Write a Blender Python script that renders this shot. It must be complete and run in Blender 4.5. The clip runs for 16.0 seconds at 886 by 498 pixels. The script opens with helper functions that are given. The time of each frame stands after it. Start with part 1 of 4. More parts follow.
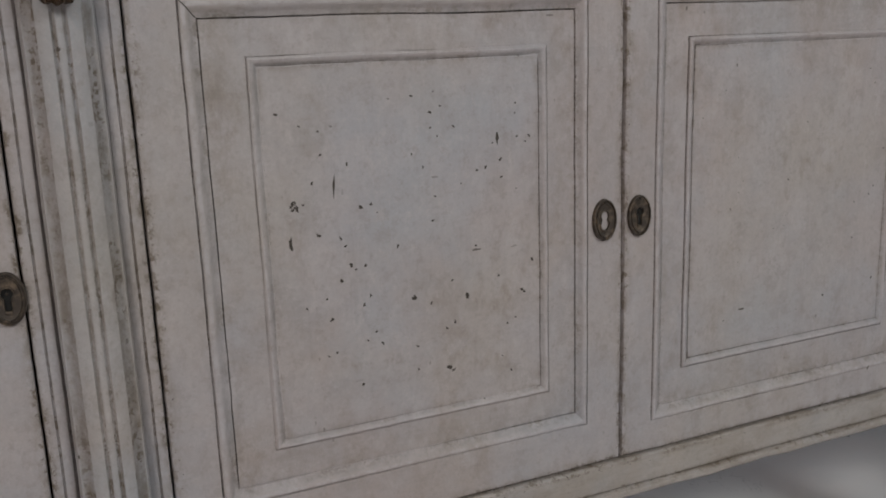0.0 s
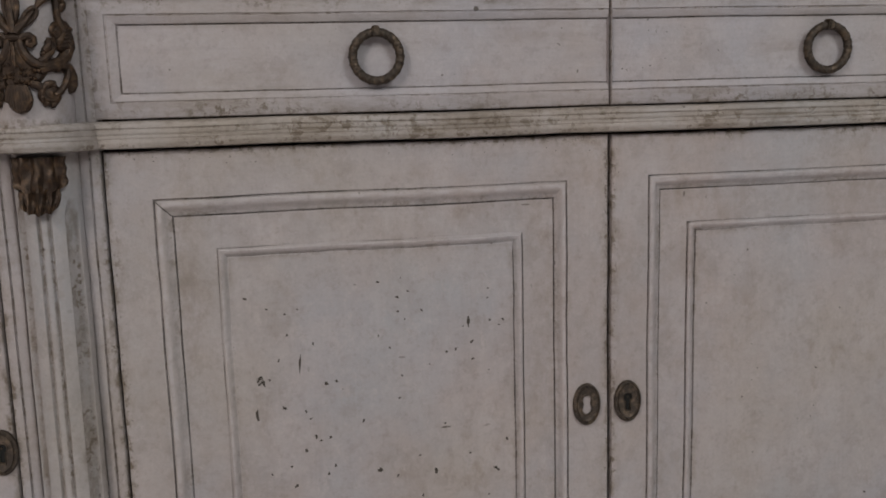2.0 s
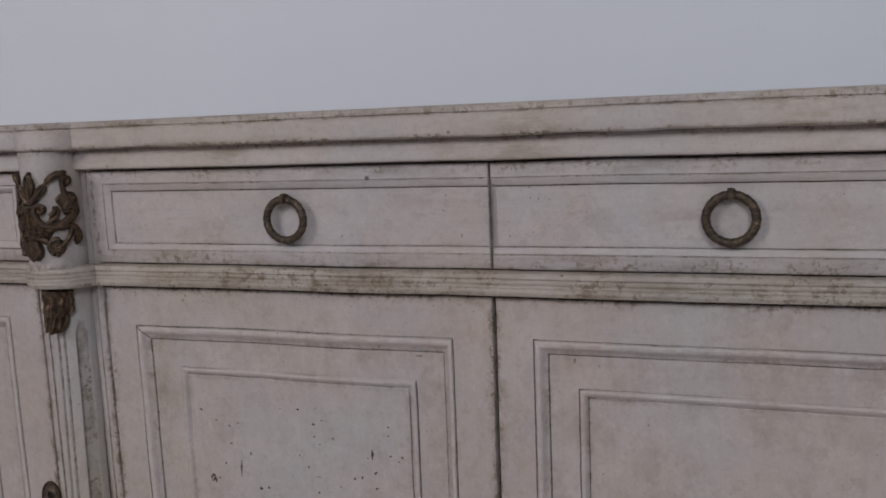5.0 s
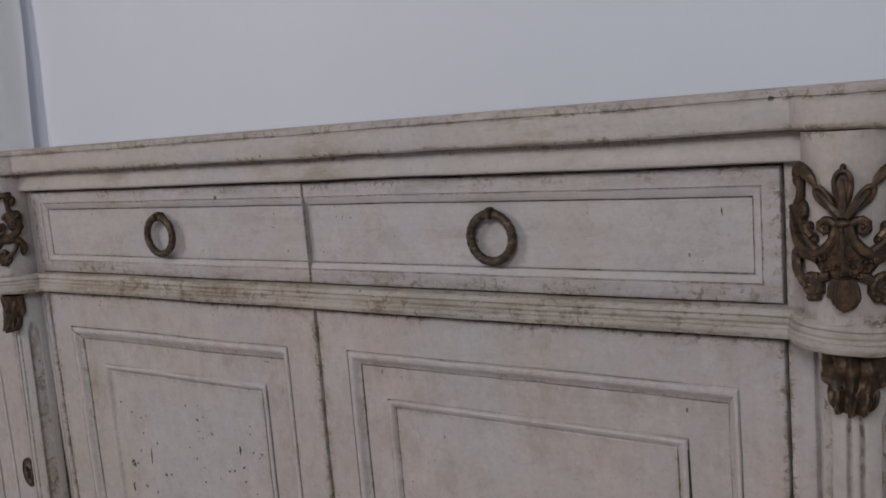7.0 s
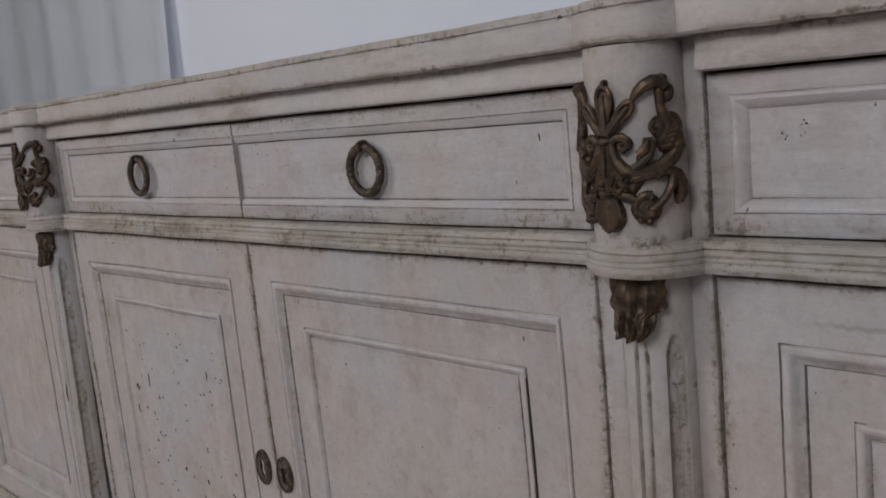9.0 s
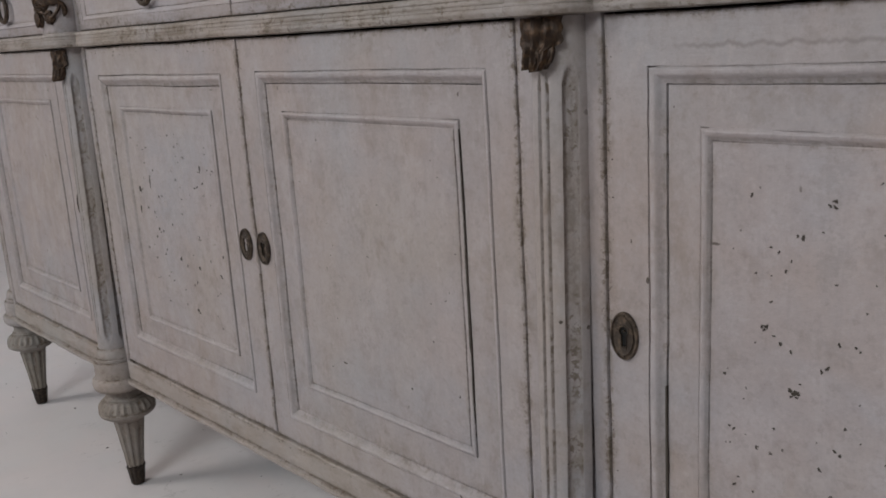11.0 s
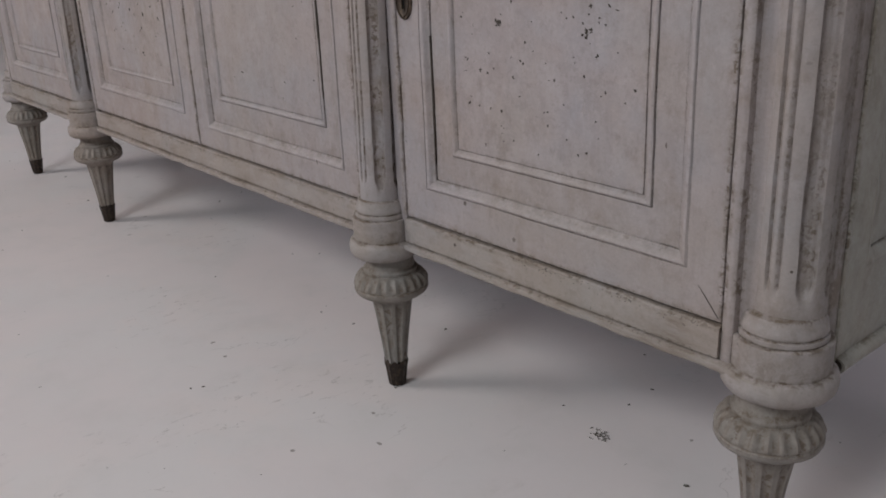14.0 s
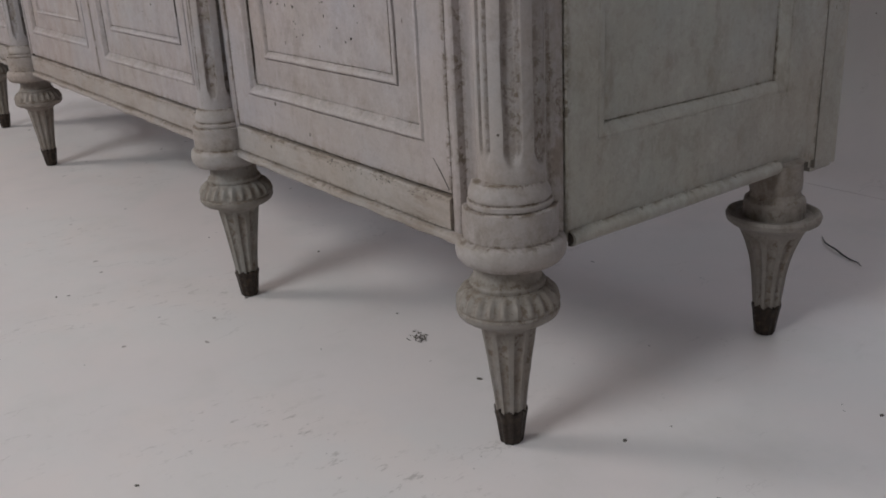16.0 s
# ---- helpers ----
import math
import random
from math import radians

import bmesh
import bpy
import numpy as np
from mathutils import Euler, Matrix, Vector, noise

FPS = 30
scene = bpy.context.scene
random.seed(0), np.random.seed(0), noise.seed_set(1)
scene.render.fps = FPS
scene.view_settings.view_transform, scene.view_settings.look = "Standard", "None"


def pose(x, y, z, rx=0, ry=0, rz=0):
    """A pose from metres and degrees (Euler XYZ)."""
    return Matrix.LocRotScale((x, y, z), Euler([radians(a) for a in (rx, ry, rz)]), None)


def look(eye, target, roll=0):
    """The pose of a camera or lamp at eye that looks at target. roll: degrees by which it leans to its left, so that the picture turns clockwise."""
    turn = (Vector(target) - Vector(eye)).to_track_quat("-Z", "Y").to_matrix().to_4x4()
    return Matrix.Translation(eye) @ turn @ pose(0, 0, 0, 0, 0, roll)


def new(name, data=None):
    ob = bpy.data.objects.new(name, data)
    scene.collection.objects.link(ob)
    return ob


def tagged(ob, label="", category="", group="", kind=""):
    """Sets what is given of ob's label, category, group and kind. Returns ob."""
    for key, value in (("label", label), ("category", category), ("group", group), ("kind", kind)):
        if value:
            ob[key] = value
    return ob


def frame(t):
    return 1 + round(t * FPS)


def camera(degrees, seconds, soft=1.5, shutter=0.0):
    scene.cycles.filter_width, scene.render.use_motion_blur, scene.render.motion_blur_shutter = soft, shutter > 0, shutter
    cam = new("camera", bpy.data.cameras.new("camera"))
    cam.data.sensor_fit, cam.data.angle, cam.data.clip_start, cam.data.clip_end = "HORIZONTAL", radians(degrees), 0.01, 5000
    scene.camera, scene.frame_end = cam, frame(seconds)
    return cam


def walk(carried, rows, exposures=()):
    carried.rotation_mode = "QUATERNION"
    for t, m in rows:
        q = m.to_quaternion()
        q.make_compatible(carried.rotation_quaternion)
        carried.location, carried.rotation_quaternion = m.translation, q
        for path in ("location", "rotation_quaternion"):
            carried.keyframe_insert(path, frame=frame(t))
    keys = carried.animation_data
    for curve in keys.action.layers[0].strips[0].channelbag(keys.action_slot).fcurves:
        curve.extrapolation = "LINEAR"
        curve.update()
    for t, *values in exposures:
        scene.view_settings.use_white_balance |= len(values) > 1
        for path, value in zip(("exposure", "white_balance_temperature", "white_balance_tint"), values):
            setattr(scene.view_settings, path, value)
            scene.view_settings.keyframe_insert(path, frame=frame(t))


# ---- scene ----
cam = camera(51.6, 16.0, soft=1.75)
PATH = [
    (0, (-0.584, -0.813, 0.757), (0.217, 0.964, 0.309), -2.0),
    (0.5, (-0.542, -0.835, 0.787), (0.179, 0.991, 0.408), -1.7),
    (1, (-0.482, -0.862, 0.814), (0.125, 1.015, 0.486), -1.7),
    (1.5, (-0.414, -0.883, 0.85), (0.068, 1.031, 0.524), -1.7),
    (2, (-0.322, -0.902, 0.885), (-0.007, 1.047, 0.562), -1.6),
    (2.5, (-0.239, -0.917, 0.916), (-0.073, 1.05, 0.593), -1.7),
    (3, (-0.138, -0.931, 0.951), (-0.176, 1.043, 0.628), -1.7),
    (3.2, (-0.104, -0.937, 0.966), (-0.213, 1.034, 0.644), -1.6),
    (5.3, (0.342, -0.881, 1.035), (-0.414, 0.95, 0.757), -2.6),
    (5.5, (0.387, -0.868, 1.033), (-0.418, 0.943, 0.762), -2.7),
    (6, (0.498, -0.831, 1.028), (-0.423, 0.926, 0.772), -3.1),
    (6.5, (0.597, -0.782, 1.041), (-0.433, 0.909, 0.759), -4.1),
    (7, (0.682, -0.739, 1.046), (-0.432, 0.897, 0.756), -4.7),
    (7.5, (0.75, -0.696, 1.048), (-0.439, 0.884, 0.754), -5.3),
    (8, (0.822, -0.648, 1.04), (-0.46, 0.861, 0.76), -5.7),
    (8.5, (0.879, -0.606, 1.025), (-0.478, 0.833, 0.733), -5.9),
    (9, (0.933, -0.575, 0.984), (-0.493, 0.791, 0.671), -5.7),
    (9.5, (0.972, -0.573, 0.933), (-0.485, 0.753, 0.592), -5.2),
    (10, (1.014, -0.596, 0.898), (-0.445, 0.711, 0.492), -5.3),
    (10.2, (1.031, -0.606, 0.885), (-0.426, 0.698, 0.463), -5.1),
    (12.3, (1.246, -0.752, 0.791), (-0.133, 0.578, 0.218), -1.3),
    (12.5, (1.274, -0.765, 0.781), (-0.1, 0.561, 0.186), -1.3),
    (13, (1.358, -0.771, 0.743), (-0.026, 0.523, 0.102), -1.2),
    (13.5, (1.443, -0.758, 0.707), (0.042, 0.499, 0.031), -1.4),
    (14, (1.541, -0.719, 0.664), (0.101, 0.482, -0.032), -2.4),
    (14.5, (1.62, -0.666, 0.638), (0.147, 0.478, -0.084), -3.8),
    (15, (1.685, -0.61, 0.618), (0.193, 0.492, -0.129), -4.8),
    (15.5, (1.735, -0.566, 0.582), (0.23, 0.533, -0.145), -4.2),
    (16, (1.793, -0.521, 0.542), (0.274, 0.58, -0.152), -3.1),
]
walk(cam, [(t, look(eye, target, roll)) for t, eye, target, roll in PATH],
     exposures=((0, -0.03, 6370, 3), (1, -0.06, 6470, 4), (2, -0.05, 6590, 6), (3, -0.06, 6520, 9), (5.5, -0.06, 6480, 8), (8, -0.07, 6460, 7), (9.3, 0.0, 6420, 6), (10.2, 0.03, 6420, 6),
                (12.5, -0.02, 6430, 9), (13, -0.03, 6450, 9), (14, 0.0, 6480, 10), (14.6, 0.02, 6510, 10), (15.5, 0.05, 6520, 8), (16, 0.08, 6520, 8)))

# ---- world and lights ----
world = bpy.data.worlds.new("sky")
scene.world = world
world.use_nodes = True
wn = world.node_tree.nodes
sky = wn.new("ShaderNodeTexSky")
sky.sky_type, sky.sun_disc, sky.sun_elevation, sky.sun_rotation = "NISHITA", False, radians(40), radians(150)
world.node_tree.links.new(sky.outputs["Color"], wn["Background"].inputs["Color"])
wn["Background"].inputs["Strength"].default_value = 0.08


def window_light(name, m, width, height, watts, colour):
    lamp = bpy.data.lights.new(name, "AREA")
    lamp.shape, lamp.size, lamp.size_y, lamp.energy, lamp.color = "RECTANGLE", width, height, watts, colour
    new(name, lamp).matrix_world = m


window_light("daylight_cool", look((1.25, -3.28, 2.82), (0.7, 0.0, 0.5)), 1.3, 1.2, 70, (0.90, 0.955, 1.0))
window_light("daylight_warm", look((-2.75, -3.28, 2.82), (0.0, 0.0, 0.5)), 1.3, 1.2, 83, (1.0, 0.950, 0.935))


# ---- materials ----
def material(name):
    m = bpy.data.materials.new(name)
    m.use_nodes = True
    return m, m.node_tree.nodes, m.node_tree.links, m.node_tree.nodes["Principled BSDF"]


def mix(n, l, fac, a, b, blend="MIX"):
    x = n.new("ShaderNodeMix")
    x.data_type, x.blend_type = "RGBA", blend
    for sock, v in ((0, fac), (6, a), (7, b)):
        if isinstance(v, (int, float)):
            x.inputs[sock].default_value = v
        elif isinstance(v, tuple):
            x.inputs[sock].default_value = (*v, 1)
        else:
            l.new(v, x.inputs[sock])
    return x.outputs[2]


def math_node(n, l, op, a, b=0.0):
    x = n.new("ShaderNodeMath")
    x.operation = op
    for sock, v in ((0, a), (1, b)):
        if isinstance(v, (int, float)):
            x.inputs[sock].default_value = v
        else:
            l.new(v, x.inputs[sock])
    return x.outputs[0]


def ramp(n, l, v, lo, hi, a=0.0, b=1.0):
    x = n.new("ShaderNodeMapRange")
    x.interpolation_type = "SMOOTHSTEP"
    l.new(v, x.inputs[0])
    for k, s in zip((1, 2, 3, 4), (lo, hi, a, b)):
        x.inputs[k].default_value = s
    return x.outputs[0]


def coords(n, l, scale=(1, 1, 1)):
    g = n.new("ShaderNodeTexCoord")
    m = n.new("ShaderNodeMapping")
    m.inputs["Scale"].default_value = scale
    l.new(g.outputs["Object"], m.inputs["Vector"])
    return m.outputs[0]


def noisy(n, l, vec, scale, detail=4.0, rough=0.55):
    x = n.new("ShaderNodeTexNoise")
    x.inputs["Scale"].default_value, x.inputs["Detail"].default_value, x.inputs["Roughness"].default_value = scale, detail, rough
    l.new(vec, x.inputs["Vector"])
    return x.outputs["Fac"]


def chips(n, l, vec, scale, size, share):
    """Small round chips: one in some cells of a Voronoi pattern."""
    v = n.new("ShaderNodeTexVoronoi")
    v.inputs["Scale"].default_value = scale
    l.new(vec, v.inputs["Vector"])
    sep = n.new("ShaderNodeSeparateColor")
    l.new(v.outputs["Color"], sep.inputs[0])
    chosen = math_node(n, l, "LESS_THAN", sep.outputs[0], share)
    radius = math_node(n, l, "MULTIPLY", sep.outputs[1], size)
    rag = noisy(n, l, vec, scale * 9, 2)
    edge = math_node(n, l, "ADD", v.outputs["Distance"], math_node(n, l, "MULTIPLY", rag, size * 0.9))
    near = math_node(n, l, "LESS_THAN", edge, math_node(n, l, "ADD", radius, size * 0.55))
    return math_node(n, l, "MULTIPLY", chosen, near)


def painted_wood(name, chip_share=0.05, dirt=0.35, tone=(0.320, 0.274, 0.265), level=False, glaze=0.4, stain=None, grime_shade_colour=(0.14, 0.105, 0.075)):
    """Old grey-white paint, brushed upright (or level) over wood: clouds, brush marks, glaze, rubbed edges with painted
    highlights, grime with hollow shade, chips.
    """
    m, n, l, bsdf = material(name)
    p = coords(n, l)
    tall, wide = coords(n, l, (1, 1, 0.10)), coords(n, l, (0.10, 1, 1))
    run = n.new("ShaderNodeAttribute")
    run.attribute_name = "level"

    def brushed(scale, detail, rough, turned=False):
        """Noise drawn out along the brush strokes, or across them."""
        a, b = noisy(n, l, tall, scale, detail, rough), noisy(n, l, wide, scale, detail, rough)
        if turned:
            a, b = b, a
        if level:
            return b
        x = n.new("ShaderNodeMix")
        for sock, v in ((0, run.outputs["Fac"]), (2, a), (3, b)):
            l.new(v, x.inputs[sock])
        return x.outputs[0]

    def shade(k, tint=(1, 1, 1)):
        return tuple(min(1.0, c * k * t) for c, t in zip(tone, tint))

    # clouds of warmer and cooler paint, large and small
    col = mix(n, l, ramp(n, l, noisy(n, l, p, 4.2, 5, 0.65), 0.34, 0.66), shade(1.04, (0.93, 1.0, 1.07)), shade(1.0, (1.05, 0.985, 0.93)))
    col = mix(n, l, ramp(n, l, noisy(n, l, p, 2.1, 3, 0.6), 0.44, 0.62, 0.0, 0.5), col, shade(1.03, (0.97, 1.02, 0.97)))
    col = mix(n, l, ramp(n, l, noisy(n, l, p, 11.0, 5, 0.65), 0.42, 0.68, 0.0, 0.55), col, shade(1.18, (0.98, 1.0, 1.02)))
    # broad cool and warm passages where coats of different greys show
    col = mix(n, l, ramp(n, l, noisy(n, l, p, 3.1, 4, 0.6), 0.50, 0.68, 0.0, 0.5), col, shade(1.08, (0.88, 1.0, 1.07)))
    col = mix(n, l, ramp(n, l, noisy(n, l, coords(n, l, (1.3, 1, 0.8)), 2.7, 4, 0.6), 0.50, 0.34, 0.0, 0.45), col, shade(0.94, (1.05, 0.98, 0.93)))
    # thin spots and thick dabs of the top coat, with broken edges
    dab = noisy(n, l, p, 19.0, 8, 0.74)
    col = mix(n, l, ramp(n, l, dab, 0.545, 0.60, 0.0, 0.32), col, shade(1.24, (0.97, 1.0, 1.03)))
    col = mix(n, l, ramp(n, l, dab, 0.445, 0.39, 0.0, 0.34), col, shade(0.74, (1.0, 1.0, 0.96)))
    # brush marks
    streak = brushed(75.0, 6, 0.68)
    col = mix(n, l, ramp(n, l, streak, 0.50, 0.30, 0.0, 0.24), col, shade(0.76))
    col = mix(n, l, ramp(n, l, streak, 0.55, 0.75, 0.0, 0.36), col, shade(1.22, (0.98, 1.0, 1.02)))
    streak2 = brushed(60.0, 5, 0.65, True)
    col = mix(n, l, ramp(n, l, streak2, 0.55, 0.8, 0.0, 0.3), col, shade(1.2))
    # brown-grey glaze left in the hollows of the brushwork
    pw = coords(n, l, (0.22, 1, 1)) if level else coords(n, l, (1, 1, 0.6))
    mottle = noisy(n, l, pw, 34.0, 7, 0.72)
    patchy = ramp(n, l, noisy(n, l, p, 8.5, 5, 0.65), 0.40, 0.64)
    col = mix(n, l, math_node(n, l, "MULTIPLY", ramp(n, l, mottle, 0.50, 0.36, 0.0, glaze), patchy), col, shade(0.58, (1.05, 0.98, 0.88)))
    col = mix(n, l, ramp(n, l, mottle, 0.56, 0.72, 0.0, 0.55), col, shade(1.24))
    fine = noisy(n, l, p, 95.0, 8, 0.78)
    col = mix(n, l, ramp(n, l, fine, 0.50, 0.32, 0.0, 0.42), col, shade(0.66, (1.03, 0.98, 0.92)))
    col = mix(n, l, ramp(n, l, fine, 0.54, 0.70, 0.0, 0.45), col, shade(1.26))
    grain = noisy(n, l, p, 260.0, 4, 0.7)
    col = mix(n, l, ramp(n, l, grain, 0.35, 0.75, 0.0, 0.18), col, shade(0.62))
    rub = math_node(n, l, "MULTIPLY", ramp(n, l, noisy(n, l, pw, 24.0, 6, 0.7), 0.54, 0.70), ramp(n, l, noisy(n, l, p, 4.3, 3), 0.45, 0.62))
    col = mix(n, l, math_node(n, l, "MULTIPLY", rub, dirt), col, (0.175, 0.13, 0.098))
    if stain:
        # a level tide mark left by damp
        sep = n.new("ShaderNodeSeparateXYZ")
        l.new(p, sep.inputs[0])
        z = math_node(n, l, "ADD", sep.outputs[2], math_node(n, l, "MULTIPLY", noisy(n, l, coords(n, l, (1, 1, 0.0)), 75.0, 2), 0.012))
        tide = ramp(n, l, math_node(n, l, "ABSOLUTE", math_node(n, l, "SUBTRACT", z, stain[0])), 0.0032, 0.0)
        tide = math_node(n, l, "MULTIPLY", tide, ramp(n, l, sep.outputs[0], stain[1], stain[1] + 0.04))
        col = mix(n, l, math_node(n, l, "MULTIPLY", tide, 0.5), col, shade(0.5))
    # wear: above nought grime settled in joints and shade painted into hollows, below nought edges rubbed pale and
    # painted highlights
    at = n.new("ShaderNodeAttribute")
    at.attribute_name = "wear"
    pale = ramp(n, l, math_node(n, l, "MULTIPLY", at.outputs["Fac"], -1.0), 0.0, 1.0)
    pale = math_node(n, l, "MULTIPLY", pale, ramp(n, l, noisy(n, l, p, 45.0, 6, 0.75), 0.42, 0.60))
    col = mix(n, l, math_node(n, l, "MULTIPLY", pale, 0.75), col, shade(1.36, (0.96, 1.0, 1.04)))
    grime = math_node(n, l, "MAXIMUM", at.outputs["Fac"], 0.0)
    wear = math_node(n, l, "MULTIPLY", grime, ramp(n, l, noisy(n, l, pw, 60.0, 6, 0.75), 0.40, 0.64))
    col = mix(n, l, math_node(n, l, "MULTIPLY", wear, 0.75), col, grime_shade_colour)
    flake = math_node(n, l, "MULTIPLY", ramp(n, l, grime, 0.12, 0.75), ramp(n, l, noisy(n, l, p, 120.0, 5, 0.75), 0.515, 0.57))
    flake = math_node(n, l, "MULTIPLY", flake, ramp(n, l, noisy(n, l, p, 17.0, 4), 0.36, 0.58))
    col = mix(n, l, math_node(n, l, "MULTIPLY", flake, 0.85), col, (0.11, 0.08, 0.056))
    # chips through to the dark wood
    patch = ramp(n, l, noisy(n, l, p, 5.0, 2), 0.40, 0.56)
    c1 = math_node(n, l, "MULTIPLY", chips(n, l, p, 58.0, 0.15, chip_share), patch)
    c2 = chips(n, l, coords(n, l, (1, 1, 0.45)), 120.0, 0.18, chip_share * 0.8)
    c2 = math_node(n, l, "MULTIPLY", c2, ramp(n, l, noisy(n, l, p, 9.0, 2), 0.42, 0.6))
    nick = chips(n, l, coords(n, l, (0.25, 1, 1)), 90.0, 0.16, chip_share * 0.5)
    nick = math_node(n, l, "MULTIPLY", nick, ramp(n, l, noisy(n, l, p, 6.0, 2), 0.48, 0.62))
    hole = math_node(n, l, "MAXIMUM", math_node(n, l, "MAXIMUM", c1, c2), nick)
    col = mix(n, l, math_node(n, l, "MULTIPLY", hole, 0.9), col, (0.055, 0.040, 0.029))
    l.new(col, bsdf.inputs["Base Color"])
    l.new(ramp(n, l, mottle, 0.35, 0.7, 0.7, 0.5), bsdf.inputs["Roughness"])
    bsdf.inputs["Specular IOR Level"].default_value = 0.32
    h = math_node(n, l, "ADD", math_node(n, l, "MULTIPLY", streak, 0.7), math_node(n, l, "MULTIPLY", grain, 0.4))
    h = math_node(n, l, "ADD", h, math_node(n, l, "MULTIPLY", mottle, 0.6))
    h = math_node(n, l, "ADD", h, math_node(n, l, "MULTIPLY", fine, 0.8))
    h = math_node(n, l, "SUBTRACT", h, math_node(n, l, "MULTIPLY", hole, 1.5))
    h = math_node(n, l, "SUBTRACT", h, math_node(n, l, "MULTIPLY", wear, 0.5))
    bump = n.new("ShaderNodeBump")
    bump.inputs["Strength"].default_value, bump.inputs["Distance"].default_value = 0.5, 0.0013
    l.new(h, bump.inputs["Height"])
    l.new(bump.outputs[0], bsdf.inputs["Normal"])
    return m


def bronze(name, dark=(0.034, 0.020, 0.013), bright=(0.112, 0.064, 0.035)):
    m, n, l, bsdf = material(name)
    p = coords(n, l)
    t = noisy(n, l, p, 130.0, 5, 0.65)
    l.new(mix(n, l, ramp(n, l, t, 0.42, 0.75), dark, bright), bsdf.inputs["Base Color"])
    bsdf.inputs["Metallic"].default_value = 0.55
    l.new(ramp(n, l, t, 0.3, 0.8, 0.62, 0.38), bsdf.inputs["Roughness"])
    bump = n.new("ShaderNodeBump")
    bump.inputs["Strength"].default_value, bump.inputs["Distance"].default_value = 0.5, 0.0008
    l.new(noisy(n, l, p, 500.0, 3), bump.inputs["Height"])
    l.new(bump.outputs[0], bsdf.inputs["Normal"])
    return m


def plain(name, colour, rough=0.8, speck=0.12, scale=18.0, bump_m=0.0006):
    m, n, l, bsdf = material(name)
    p = coords(n, l)
    t = noisy(n, l, p, scale, 5, 0.6)
    l.new(mix(n, l, ramp(n, l, t, 0.3, 0.7, 0.0, speck), colour, tuple(c * 0.7 for c in colour)), bsdf.inputs["Base Color"])
    bsdf.inputs["Roughness"].default_value = rough
    bump = n.new("ShaderNodeBump")
    bump.inputs["Strength"].default_value, bump.inputs["Distance"].default_value = 0.3, bump_m
    l.new(noisy(n, l, p, scale * 9, 4), bump.inputs["Height"])
    l.new(bump.outputs[0], bsdf.inputs["Normal"])
    return m


def floor_paint():
    m, n, l, bsdf = material("white_floor_paint")
    p = coords(n, l)
    cloud = noisy(n, l, p, 1.7, 5, 0.6)
    col = mix(n, l, ramp(n, l, cloud, 0.35, 0.65), (0.690, 0.622, 0.610), (0.645, 0.596, 0.592))
    col = mix(n, l, ramp(n, l, noisy(n, l, p, 2.6, 4, 0.6), 0.42, 0.62, 0.0, 0.4), col, (0.628, 0.620, 0.611))
    col = mix(n, l, ramp(n, l, noisy(n, l, coords(n, l, (0.8, 1.3, 1)), 3.7, 4, 0.6), 0.50, 0.66, 0.0, 0.6), col, (0.680, 0.612, 0.594))
    col = mix(n, l, ramp(n, l, noisy(n, l, p, 7.0, 6, 0.65), 0.48, 0.72, 0.0, 0.35), col, (0.56, 0.53, 0.51))
    smear = noisy(n, l, coords(n, l, (1, 0.3, 1)), 24.0, 7, 0.72)
    col = mix(n, l, ramp(n, l, smear, 0.58, 0.8, 0.0, 0.4), col, (0.43, 0.40, 0.375))
    # thin scratches
    ridge = noisy(n, l, coords(n, l, (1.0, 0.55, 1)), 6.5, 6, 0.6)
    line = ramp(n, l, math_node(n, l, "ABSOLUTE", math_node(n, l, "SUBTRACT", ridge, 0.5)), 0.0045, 0.0)
    line = math_node(n, l, "MULTIPLY", line, ramp(n, l, noisy(n, l, p, 5.0, 4), 0.56, 0.66))
    spot = math_node(n, l, "MAXIMUM", chips(n, l, p, 15.0, 0.050, 0.36), chips(n, l, coords(n, l, (0.5, 1, 1)), 27.0, 0.070, 0.24))
    spot2 = chips(n, l, coords(n, l, (1, 0.6, 1)), 40.0, 0.12, 0.07)
    dust = math_node(n, l, "MULTIPLY", chips(n, l, p, 130.0, 0.16, 0.08), ramp(n, l, noisy(n, l, p, 3.0, 3), 0.45, 0.65))
    scuff = math_node(n, l, "MULTIPLY", ramp(n, l, noisy(n, l, p, 3.1, 2), 0.54, 0.68), ramp(n, l, noisy(n, l, coords(n, l, (1, 0.45, 1)), 60.0, 6, 0.78), 0.56, 0.66))
    mark = math_node(n, l, "MAXIMUM", math_node(n, l, "MAXIMUM", spot, spot2), math_node(n, l, "MULTIPLY", scuff, 0.6))
    mark = math_node(n, l, "MAXIMUM", mark, math_node(n, l, "MULTIPLY", math_node(n, l, "MAXIMUM", line, dust), 0.5))
    col = mix(n, l, math_node(n, l, "MULTIPLY", mark, 0.75), col, (0.17, 0.145, 0.125))
    l.new(col, bsdf.inputs["Base Color"])
    l.new(ramp(n, l, cloud, 0.3, 0.7, 0.30, 0.46), bsdf.inputs["Roughness"])
    bump = n.new("ShaderNodeBump")
    bump.inputs["Strength"].default_value, bump.inputs["Distance"].default_value = 0.3, 0.002
    l.new(noisy(n, l, p, 14.0, 6), bump.inputs["Height"])
    l.new(bump.outputs[0], bsdf.inputs["Normal"])
    return m


